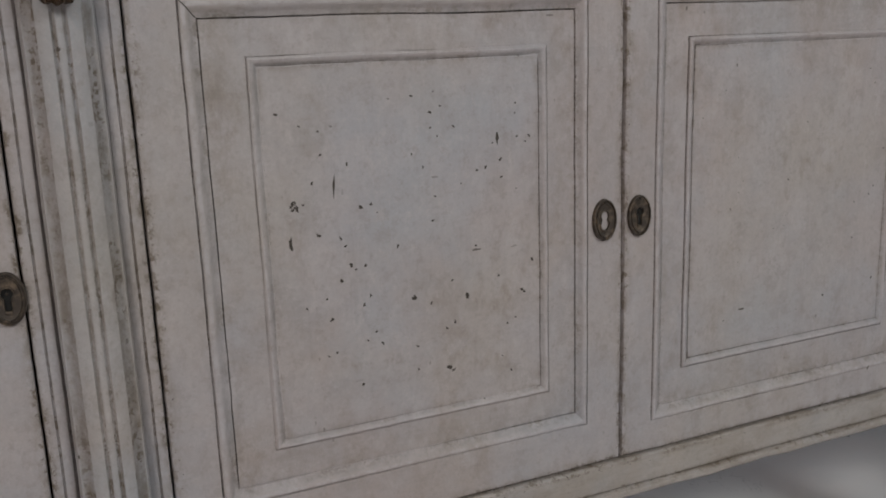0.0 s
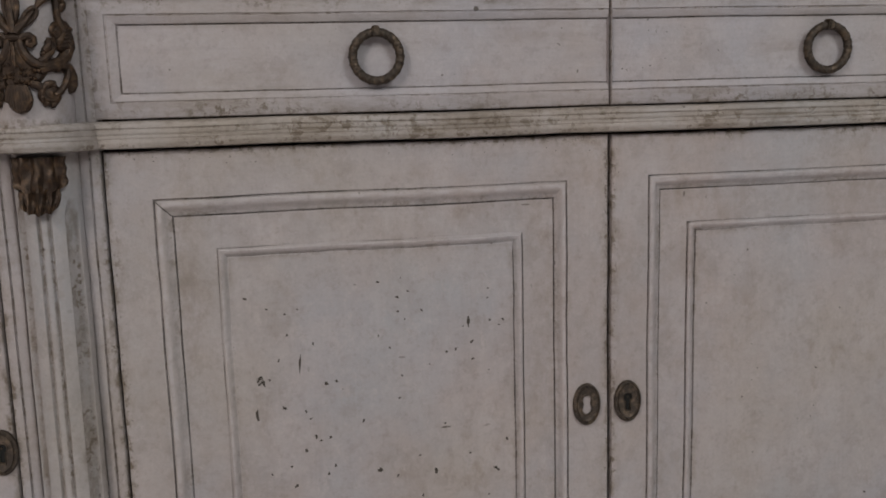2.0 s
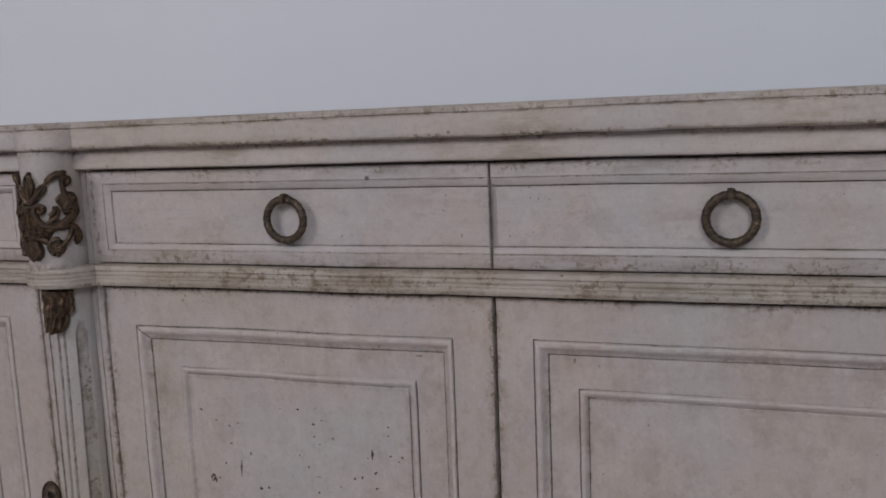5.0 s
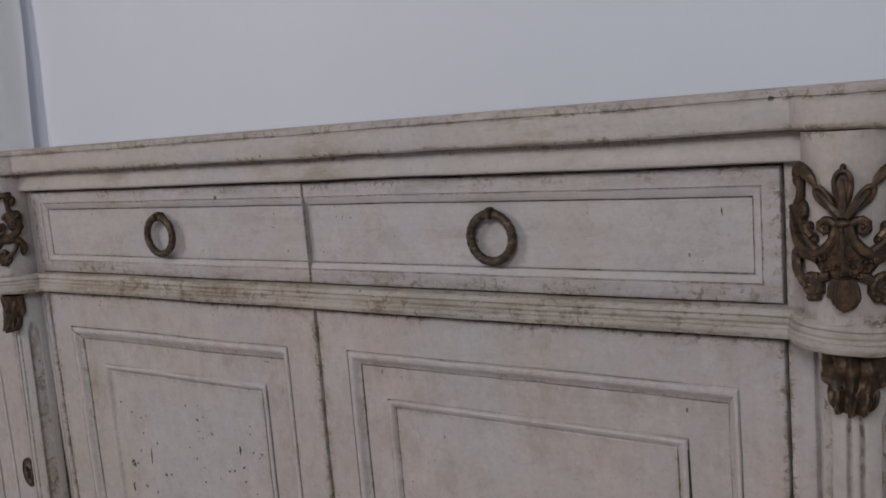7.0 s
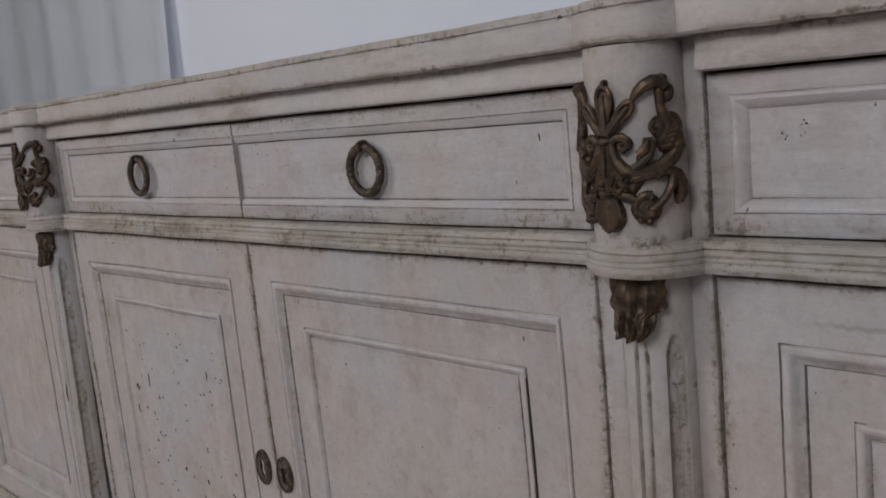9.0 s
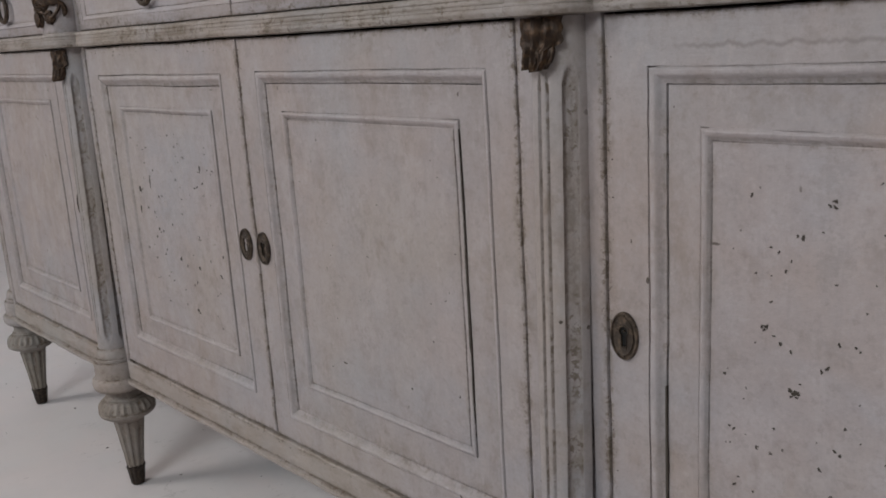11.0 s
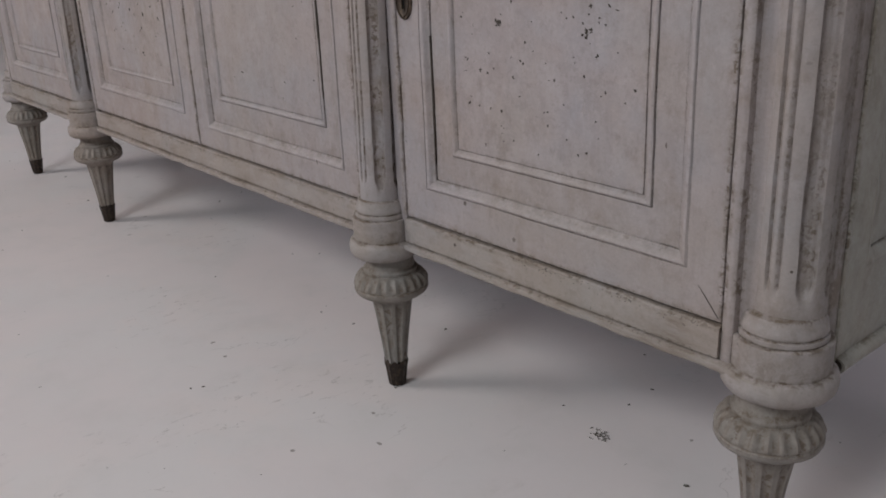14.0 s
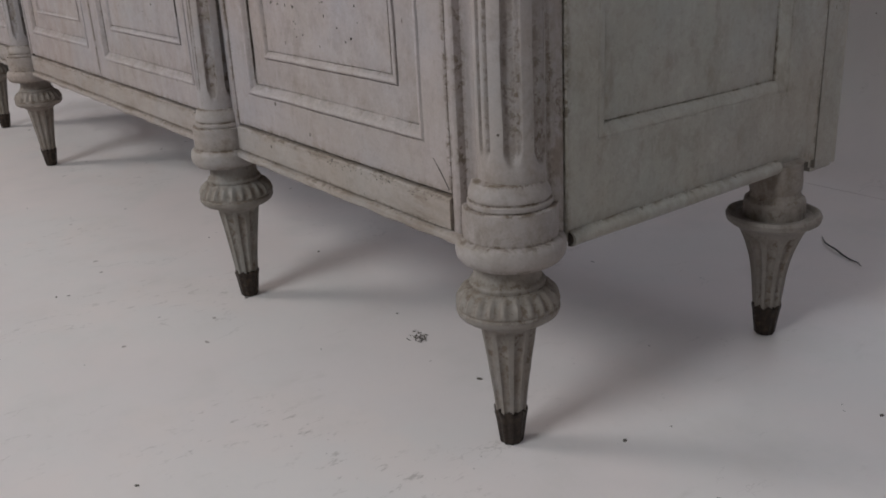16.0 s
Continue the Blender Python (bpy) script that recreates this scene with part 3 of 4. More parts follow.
for x0, x1 in ((WALL_W + 0.001, -1.1420), (1.1270, WALL_E - 0.001)):
    x, way = (x0, 1) if x0 < 0 else (x1, -1)
    prof = ((0.028, 0.026, 0.4), (0.004, 0.026, 0.5), (0.0005, 0.030, 0.6), (0.0, 0.040, 0.6), (0.0006, 0.058, 0.35), (0.0004, 0.060, 0.9), (0.0016, 0.0612, 1.0), (0.0012, 0.0625, 0.9), (0.0, 0.064, 0.5), (0.0, 0.074, 0.4), (0.0006, 0.0805, 0.8), (0.0030, 0.0818, 0.9), (0.028, 0.0818, 0.6))
    part("corner_post", upright([(x + way * u, y, w) for u, y, w in prof]), COLUMN_PAINT, board, wobble=0.0007)


# columns
def flutes(depth, z0, z1):
    """Seven upright flutes; the one at the front is narrow and holds a rounded reed."""
    def shape(a, z, r):
        t = (math.degrees(a) + 90.0 + 25.714) % 51.4286 - 25.714
        front = abs((math.degrees(a) + 90.0 + 180.0) % 360.0 - 180.0) < 25.714
        half = (12.5 if front else 15.0) + 1.2 * noise.noise((a * 2.0, z * 6.0, 0.0))
        w = abs(t) / half
        end = 0.014 * (1 - min(1.0, w) ** 2)              # round ends, running out shallow
        if w >= 1 or not z0 - end < z < z1 + end:
            return r
        fade = min(1.0, (z1 + end - z) / 0.010, (z - z0 + end) / 0.010)
        cut = depth * (1 - w ** 4) ** 0.5
        if front:
            cut = 0.62 * depth * (1 - w ** 6) ** 0.5
            if w < 0.74 and z < z1 + end - 0.004:
                cut -= 0.60 * depth * (1 - (w / 0.74) ** 2) ** 0.5
        return r - cut * fade
    return shape


def spaced(a, b, n):
    return [a + (b - a) * i / n for i in range(n + 1)]


def mount_point(cx, cy, r, u, v, out=0.0):
    """A place on a column's round face: u along its girth from the middle, v up."""
    a = -math.pi / 2 + u / r
    return (cx + (r + out) * math.cos(a), cy + (r + out) * math.sin(a), v)


def capital_mount(cx, cy, r, drop):
    """Pierced bronze mount: palmette on a vase with a shell below, a scrolled bird on each side."""
    bm = bmesh.new()
    slim = 0.90

    def rod(pts, radii, out=0.003):
        tube(bm, [mount_point(cx, cy, r, u * slim, z + drop, out) for u, z in pts], [q * 1.2 for q in radii] if isinstance(radii, list) else radii, 8)

    def boss(u, z, su, sz, depth=0.004, turn=0.0):
        u, su = u * slim, su * 1.1
        a = -math.pi / 2 + u / r
        m = Matrix.Translation(mount_point(cx, cy, r, u, z + drop, 0.001)) @ Matrix.Rotation(a + math.pi / 2, 4, "Z") @ Matrix.Rotation(turn, 4, "Y") @ Matrix.Diagonal((su, depth, sz, 1))
        blob(bm, m)

    def spiral(u, z, size, turns, hand, start, thick):
        pts, rad = [], []
        for i in range(22):
            f = i / 21
            a = start + hand * f * turns * 2 * math.pi
            q = size * (1 - 0.82 * f)
            pts.append((u + q * math.cos(a), z + q * math.sin(a)))
            rad.append(thick * (1 - 0.35 * f))
        rod(pts, rad, 0.0035)
        boss(u, z, size * 0.3, size * 0.3, 0.006)

    # palmette of three open leaves
    for u, z, su, sz, turn in ((0.0, 0.9745, 0.0070, 0.0135, 0.0), (-0.0125, 0.9675, 0.0046, 0.0112, 0.72), (0.0125, 0.9675, 0.0046, 0.0112, -0.72)):
        loop = []
        for i in range(23):
            a = 2 * math.pi * i / 22
            y = sz * math.cos(a)
            x = su * math.sin(a) * (0.75 + 0.35 * y / sz)
            loop.append((u + x * math.cos(turn) - y * math.sin(turn), z + x * math.sin(turn) + y * math.cos(turn)))
        rod(loop, 0.0019, 0.0042)
        boss(u, z, su * 0.85, sz * 0.92, 0.0052, -turn)
        rod([(u + math.sin(turn) * s * sz, z - math.cos(turn) * s * sz) for s in (-0.6, 0.1, 0.75, 1.45)], [0.0010, 0.0022, 0.0030, 0.0034], 0.0052)
    boss(0, 0.9900, 0.0022, 0.0030, 0.005)
    # tie, volutes and the ribbed bell
    boss(0, 0.9510, 0.0082, 0.0042, 0.0088)
    for h in (-1, 1):
        rod([(h * 0.0050, 0.9500), (h * 0.0085, 0.9525), (h * 0.0125, 0.9530), (h * 0.0158, 0.9505), (h * 0.0160, 0.9465), (h * 0.0130, 0.9440), (h * 0.0105, 0.9455), (h * 0.0108, 0.9485)], [0.0026, 0.0026, 0.0026, 0.0026, 0.0025, 0.0023, 0.0020, 0.0014], 0.0050)
        boss(h * 0.0128, 0.9482, 0.0056, 0.0056, 0.0052)
        boss(h * 0.0128, 0.9482, 0.0024, 0.0024, 0.0072)
        rod([(h * 0.0048, 0.9500), (h * 0.0052, 0.9440), (h * 0.0075, 0.9375), (h * 0.0125, 0.9315), (h * 0.0190, 0.9280), (h * 0.0250, 0.9275)], [0.0022, 0.0028, 0.0032, 0.0034, 0.0032, 0.0026], 0.0050)
    rows = []
    for z, w, t in ((0.9520, 0.0045, 0.0050), (0.9470, 0.0048, 0.0065), (0.9420, 0.0062, 0.0075), (0.9370, 0.0088, 0.0080), (0.9325, 0.0130, 0.0078), (0.9285, 0.0190, 0.0070), (0.9245, 0.0240, 0.0062), (0.9205, 0.0235, 0.0058), (0.9160, 0.0200, 0.0056), (0.9100, 0.0150, 0.0050)):
        front = [bm.verts.new(mount_point(cx, cy, r, w * s, z + drop, t * math.cos(s * 1.35) + 0.0008 * math.cos(s * 16.0))) for s in (i / 12 - 1 for i in range(25))]
        rows.append(front + [bm.verts.new(mount_point(cx, cy, r, w, z + drop, -0.001)), bm.verts.new(mount_point(cx, cy, r, -w, z + drop, -0.001))])
    bridge(bm, rows, cap_first=True, cap_last=True)
    rod([(0, 0.944), (0, 0.936), (0, 0.926)], [0.0012, 0.0018, 0.0012], 0.0088)
    for i in range(34):
        f = (i * 0.618) % 1.0
        boss((f - 0.5) * (0.040 - 0.012 * (i % 5) / 4), 0.9275 - 0.0036 * (i % 5) + 0.0012 * math.sin(i * 2.3), 0.0024, 0.0021, 0.0068 + 0.0010 * math.sin(i * 1.7), i * 0.8)
    # fluted shell below
    for i in range(-4, 5):
        u = i * 0.0021
        low = 0.8865 + 0.010 * (i / 4.6) ** 4 + 0.0012 * abs(i)
        rod([(u * 0.75, 0.9105), (u, 0.9040), (u * 1.08, 0.8970), (u * 0.9, low)], [0.0012, 0.0016, 0.0017, 0.0012], 0.0075)
    boss(0, 0.8985, 0.0098, 0.0125, 0.0072)
    for h in (-1, 1):
        # bird: beak, head, arched neck and feathered body
        rod([(h * 0.0200, 0.9765), (h * 0.0235, 0.9815), (h * 0.0285, 0.9860), (h * 0.0345, 0.9885), (h * 0.0400, 0.9880), (h * 0.0435, 0.9840)], [0.0014, 0.0030, 0.0036, 0.0040, 0.0042, 0.0036], 0.004)
        boss(h * 0.0470, 0.9800, 0.0045, 0.0068, 0.006, h * 0.3)
        boss(h * 0.0425, 0.9905, 0.0042, 0.0030, 0.005)
        rod([(h * 0.0405, 0.9870), (h * 0.0395, 0.9780), (h * 0.0405, 0.9690), (h * 0.0450, 0.9600), (h * 0.0500, 0.9520), (h * 0.0515, 0.9440), (h * 0.0470, 0.9365), (h * 0.0395, 0.9310), (h * 0.0310, 0.9285), (h * 0.0230, 0.9290)],
            [0.0032, 0.0026, 0.0028, 0.0042, 0.0054, 0.0056, 0.0048, 0.0044, 0.0040, 0.0030])
        boss(h * 0.0470, 0.9530, 0.0090, 0.0150, 0.0075, h * 0.3)
        boss(h * 0.0405, 0.9560, 0.0068, 0.0100, 0.0055, -h * 0.4)
        spiral(h * 0.0355, 0.9575, 0.0042, 1.2, h, math.pi * 0.4, 0.0019)
        for i in range(5):
            rod([(h * (0.0375 + 0.0018 * i), 0.9440 + 0.0032 * i), (h * (0.0430 + 0.0018 * i), 0.9450 + 0.0036 * i), (h * (0.0500 + 0.0008 * i), 0.9425 + 0.0042 * i)], [0.0012, 0.0022, 0.0009], 0.0072)
        rod([(h * 0.0190, 0.9300), (h * 0.0250, 0.9345), (h * 0.0305, 0.9395), (h * 0.0330, 0.9450), (h * 0.0315, 0.9500), (h * 0.0275, 0.9500), (h * 0.0268, 0.9465)], [0.0030, 0.0026, 0.0022, 0.0020, 0.0018, 0.0016, 0.0012], 0.0045)
        boss(h * 0.0300, 0.9465, 0.0035, 0.0042, 0.0040)
        boss(h * 0.0245, 0.9390, 0.0042, 0.0026, 0.0050, -h * 0.9)
        rod([(h * 0.0225, 0.9400), (h * 0.0270, 0.9435), (h * 0.0295, 0.9485)], [0.0022, 0.0030, 0.0014], 0.0055)
        # lower stalk, drooping leaf, rosette
        rod([(h * 0.0185, 0.9235), (h * 0.0230, 0.9250), (h * 0.0300, 0.9262), (h * 0.0370, 0.9275), (h * 0.0440, 0.9275), (h * 0.0500, 0.9245), (h * 0.0535, 0.9180), (h * 0.0545, 0.9110), (h * 0.0525, 0.9045)],
            [0.0034, 0.0034, 0.0030, 0.0032, 0.0036, 0.0038, 0.0040, 0.0036, 0.0016], 0.0038)
        boss(h * 0.0528, 0.9115, 0.0028, 0.0088, 0.0062, h * 0.1)
        rod([(h * 0.0460, 0.9260), (h * 0.0445, 0.9180), (h * 0.0405, 0.9110), (h * 0.0350, 0.9050), (h * 0.0290, 0.9015)], [0.0022, 0.0026, 0.0026, 0.0026, 0.0020], 0.0050)
        boss(h * 0.0350, 0.9245, 0.0045, 0.0030, 0.0060)
        spiral(h * 0.0265, 0.9035, 0.0088, 1.5, h, math.pi * 0.35, 0.0028)
        boss(h * 0.0265, 0.9025, 0.0100, 0.0105, 0.0050)
        for i in range(7):
            t = 0.4 + i * 0.75
            boss(h * (0.0265 + 0.0078 * math.cos(t)), 0.9020 + 0.0085 * math.sin(t), 0.0030, 0.0032, 0.0060)
        rod([(h * 0.0100, 0.9120), (h * 0.0150, 0.9110), (h * 0.0190, 0.9080)], [0.003, 0.0034, 0.003])
    return bm


def leaf_mount(cx, cy, r, low, length):
    """Acanthus leaf of bronze under the collar, its lobes curling at the tips."""
    bm = bmesh.new()
    n, k = 36, 22
    top, bottom = [], []
    for j in range(k + 1):
        f = j / k
        z = 0.8465 - low - length * f
        half = (0.0222 if f < 0.58 else 0.0222 - 0.0068 * min(1.0, (f - 0.58) / 0.06)) * (1 + 0.03 * math.cos(f * 26.0)) * (1 - 0.25 * max(0.0, f - 0.85) / 0.15)
        row, back = [], []
        for i in range(n + 1):
            s = -1 + 2 * i / n
            drop = 0.0045 * (1 - s * s) * f + 0.0011 * math.cos(s * 10.0) * f
            edge_fade = 1 - s ** 6
            ridge = (0.0022 * math.cos(s * 15.0 - 2.5 * f * s) + 0.0014 * math.cos(s * 33 + f * 9) * f) * edge_fade
            lift = 0.0045 + ridge + 0.0060 * f ** 3 + 0.003 * (1 - abs(s)) + 0.004 * noise.noise((s * 3.1, f * 4.3, cx)) * edge_fade
            u, zz = s * half, z - drop
            row.append(bm.verts.new(mount_point(cx, cy, r, u, zz, lift)))
            back.append(bm.verts.new(mount_point(cx, cy, r, u * 0.97, zz, -0.001)))
        top.append(row)
        bottom.append(back)
    bridge(bm, top, closed=False)
    bridge(bm, bottom, closed=False)
    edge = lambda g: g[0] + [row[-1] for row in g[1:]] + g[-1][-2::-1] + [row[0] for row in g[-2:0:-1]]
    bridge(bm, [edge(top), edge(bottom)])
    return bm


def column(cx, cy, corner):
    k = 1.16 if corner else 1.0
    sx, sy = (cx + math.copysign(0.002, cx), cy + 0.007) if corner else (cx, cy)      # the shaft's own axis
    r = 0.0295 * k
    base = [(z, q * k, w + 0.05) for z, q, w in ((0.2120, 0.0390, 0.6), (0.2125, 0.0415, 0.9), (0.2145, 0.0440, 0.5), (0.2190, 0.0468, 0.1), (0.2250, 0.0478, -0.2), (0.2300, 0.0476, 0.0), (0.2345, 0.0466, 0.2), (0.2374, 0.0440, 0.5),
                                          (0.2384, 0.0410, 1.4), (0.2394, 0.0408, 1.0), (0.2410, 0.0410, 0.3), (0.2500, 0.0410, 0.3), (0.2616, 0.0410, 0.2), (0.2671, 0.0410, 0.2), (0.2693, 0.0406, 0.5), (0.2700, 0.0395, 1.3), (0.2702, 0.0360, 1.6),
                                          (0.2708, 0.0361, 1.0), (0.2716, 0.0367, 0.2), (0.2758, 0.0365, -0.1), (0.2768, 0.0358, 0.9), (0.2773, 0.0346, 1.6), (0.2781, 0.0351, 1.0), (0.2798, 0.0356, 0.1), (0.2834, 0.0350, -0.1), (0.2874, 0.0344, 0.1),
                                          (0.2906, 0.0328, 0.2), (0.2931, 0.0319, 0.3), (0.2946, 0.0314, 0.7), (0.2953, 0.0303, 1.4), (0.2958, 0.0290, 1.4), (0.2976, 0.0260, 0.6))]
    rings = [(z, r, 0.35) for z in [0.2890, 0.2945, 0.2980] + spaced(0.302, 0.332, 7) + spaced(0.336, 0.775, 40) + spaced(0.778, 0.812, 9) + [0.8465]]
    col = part("column", lathe(rings, sx, sy, 240, flutes(0.0060 * k, 0.325, 0.790), (0.50 if corner else 0.75, 0.0)), COLUMN_PAINT, board, "fluted half column with worn ridges", wobble=0.0005)
    if not corner:
        for v in col.data.vertices:                # the shaft leans a little forward towards its foot
            v.co.y -= 0.018 * max(0.0, 0.80 - v.co.z)
    part("base", lathe([(z, q2 * (1.0 if corner else 1.05), w) for z, q2, w in base], cx + (math.copysign(0.0015, cx) if corner else 0.0), cy + (0.003 if corner else -0.009), 84), COLUMN_PAINT if corner else DINGY, col, "turned base with brown grime in its rings", wobble=0.0006)
    q, fy = (0.047, cy) if corner else (0.0356, cy - 0.013)      # the frieze block stands forward of the shaft
    bx = cx - (0.0 if corner else 0.004 if cx < 0 else 0.0015)
    part("frieze_block", lathe([(z, q, w) for z, w in ((0.868, 0.6), (0.875, 0.8), (0.880, 0.2), (0.92, 0.05), (0.97, 0.05), (1.004, 0.2), (1.0115, 0.7))], bx, fy, 72), PAINT, col, wobble=0.0005)
    part("capital_mount", capital_mount(bx, fy, q, -0.004), BRONZE, col, "pierced bronze palmette mount with scrolled birds")
    part("leaf_mount", leaf_mount(sx, sy, r + 0.002, *((0.003, 0.047) if cx < 0 else (0.0, 0.041))), BRONZE, col, "dark bronze acanthus leaf")


for c in COLS:
    column(*c)


# legs
def gadroon(a, z, r):
    """Upright leaf cuts on the bulb's shoulder: narrow ribs with hollows between."""
    u = (a * 24 / (2 * math.pi)) % 1.0
    w = min(u, 1 - u)
    if 0.1650 < z < 0.1845:
        fade = min(1.0, (z - 0.1650) / 0.004, (0.1845 - z) / 0.003)
        return r + fade * (0.0013 * (1 - w / 0.16) if w < 0.16 else -0.0017 * math.sin(math.pi * (w - 0.16) / 0.68))
    return r


def cone_flutes(a, z, r):
    u = (a * 10 / (2 * math.pi)) % 1.0
    w = abs(u - 0.5) * 2
    end = 0.006 * (1 - w * w)
    if w < 0.6 and z < 0.134 + end:
        return r - 0.0034 * math.sqrt(1 - (w / 0.6) ** 2) * (0.6 + 0.4 * r / 0.03)
    return r


def ferrule(cx, cy):
    def shape(a, z, r):
        return r + 0.0007 * math.cos(a * 10)
    rings = [(0.0, 0.0102, 0), (0.0012, 0.0118, 0), (0.004, 0.0126, 0), (0.018, 0.0146, 0), (0.030, 0.0160, 0), (0.036, 0.0172, 0), (0.040, 0.0180, 0), (0.0415, 0.0178, 0), (0.0415, 0.0160, 0)]
    bm = lathe(rings, cx, cy, 60, shape)
    for v in bm.verts:
        if v.co.z > 0.039:
            v.co.z += 0.0022 * math.cos(math.atan2(v.co.y - cy, v.co.x - cx) * 8)
    return bm


def leg(cx, cy):
    lower = [(z, 0.0163 + (0.0305 - 0.0163) * ((z - 0.036) / 0.11) ** 1.2, 0.35) for z in spaced(0.036, 0.142, 28)]
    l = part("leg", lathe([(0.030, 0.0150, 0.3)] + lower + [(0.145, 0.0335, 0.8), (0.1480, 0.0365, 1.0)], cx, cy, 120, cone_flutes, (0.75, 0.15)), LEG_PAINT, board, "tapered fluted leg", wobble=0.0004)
    bulb = [(0.1475, 0.030, 0.9), (0.1492, 0.041, 0.8), (0.1512, 0.0465, 0.5), (0.1548, 0.0512, 0.2), (0.1590, 0.0532, 0.2), (0.1622, 0.0532, 0.6), (0.1636, 0.0521, 1.0), (0.1648, 0.0521, 1.0), (0.1660, 0.0527, 0.5), (0.1688, 0.0526, 0.3),
            (0.1728, 0.0516, 0.3), (0.1768, 0.0496, 0.3), (0.1806, 0.0466, 0.4), (0.1838, 0.0428, 0.6), (0.1850, 0.0405, 0.9), (0.1856, 0.0382, 1.0), (0.1870, 0.0385, 0.6), (0.1900, 0.0382, 0.3), (0.1918, 0.0368, 0.7),
            (0.1930, 0.0350, 0.9), (0.1965, 0.0340, 0.4), (0.2050, 0.0338, 0.4), (0.2200, 0.0350, 0.6)]
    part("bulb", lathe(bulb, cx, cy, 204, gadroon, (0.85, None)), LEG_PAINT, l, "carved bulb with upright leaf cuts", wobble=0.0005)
    part("ferrule", ferrule(cx, cy), SHOE, l, "dark fluted brass foot")


def back_leg(cx, cy):
    lower = [(z, 0.0165 + 0.0125 * ((z - 0.036) / 0.12) + 0.016 * max(0.0, (z - 0.078) / 0.076) ** 2.2, 0.4) for z in spaced(0.036, 0.152, 26)]
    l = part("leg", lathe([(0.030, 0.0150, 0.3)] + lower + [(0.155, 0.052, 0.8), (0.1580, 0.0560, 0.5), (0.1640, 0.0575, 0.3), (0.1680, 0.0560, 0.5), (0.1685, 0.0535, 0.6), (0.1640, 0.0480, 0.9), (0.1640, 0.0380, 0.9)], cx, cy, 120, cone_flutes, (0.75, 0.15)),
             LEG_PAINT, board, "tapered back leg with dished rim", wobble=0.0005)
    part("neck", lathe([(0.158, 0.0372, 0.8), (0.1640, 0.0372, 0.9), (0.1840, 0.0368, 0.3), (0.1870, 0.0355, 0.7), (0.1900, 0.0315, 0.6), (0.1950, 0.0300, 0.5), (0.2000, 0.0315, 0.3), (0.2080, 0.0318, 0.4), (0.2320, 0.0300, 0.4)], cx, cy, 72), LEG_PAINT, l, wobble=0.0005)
    part("ferrule", ferrule(cx, cy), SHOE, l, "dark fluted brass foot")


for cx, cy in ((-1.155, 0.034), (-0.559, 0.006), (0.555, 0.004), (1.135, 0.034)):
    leg(cx, cy)
back_leg(WALL_E - 0.011, 0.452)
back_leg(WALL_W + 0.011, 0.452)


def stained(bm, where, much):
    """Adds patches of grime to the vertices for which where(x, z) holds."""
    wl = wear_layer(bm)
    for v in bm.verts:
        if where(v.co.x, v.co.z):
            v[wl] += much * max(0.0, noise.noise((v.co.x * 13.0, 5.0, v.co.z * 13.0)) + 0.1)
    return bm


# doors
SUNK = 0.0060


def ring_loops(r0, r1, rows):
    """Loops from one rectangle to the next: rows of (share of the way, depth, wear)."""
    return [tuple(a + (b - a) * f for a, b in zip(r0, r1)) + (y, w) for f, y, w in rows]


# middle values darken the hollow's slope: its shade is painted in with the grime
OUTER = ((0.0, 0.0, 0.2), (0.03, 0.0030, 0.9), (0.085, 0.0030, 0.9), (0.115, -0.0004, 0.3), (0.20, -0.0014, -0.5), (0.36, -0.0014, -0.6), (0.50, -0.0002, 0.15), (0.62, 0.0018, 0.32), (0.76, 0.0036, 0.40), (0.91, 0.0046, 0.48), (0.93, 0.0090, 1.0), (0.98, 0.0090, 1.0), (1.0, SUNK, 0.3))
INNER = ((0.0, SUNK, 0.2), (0.04, SUNK + 0.0028, 0.8), (0.11, SUNK + 0.0028, 0.8), (0.14, 0.0044, 0.2), (0.32, 0.0034, -0.6), (0.50, 0.0038, -0.3), (0.66, 0.0052, 0.3), (0.86, 0.0068, 0.4), (0.90, 0.0088, 0.9), (0.96, 0.0088, 0.9), (1.0, 0.0066, 0.3))


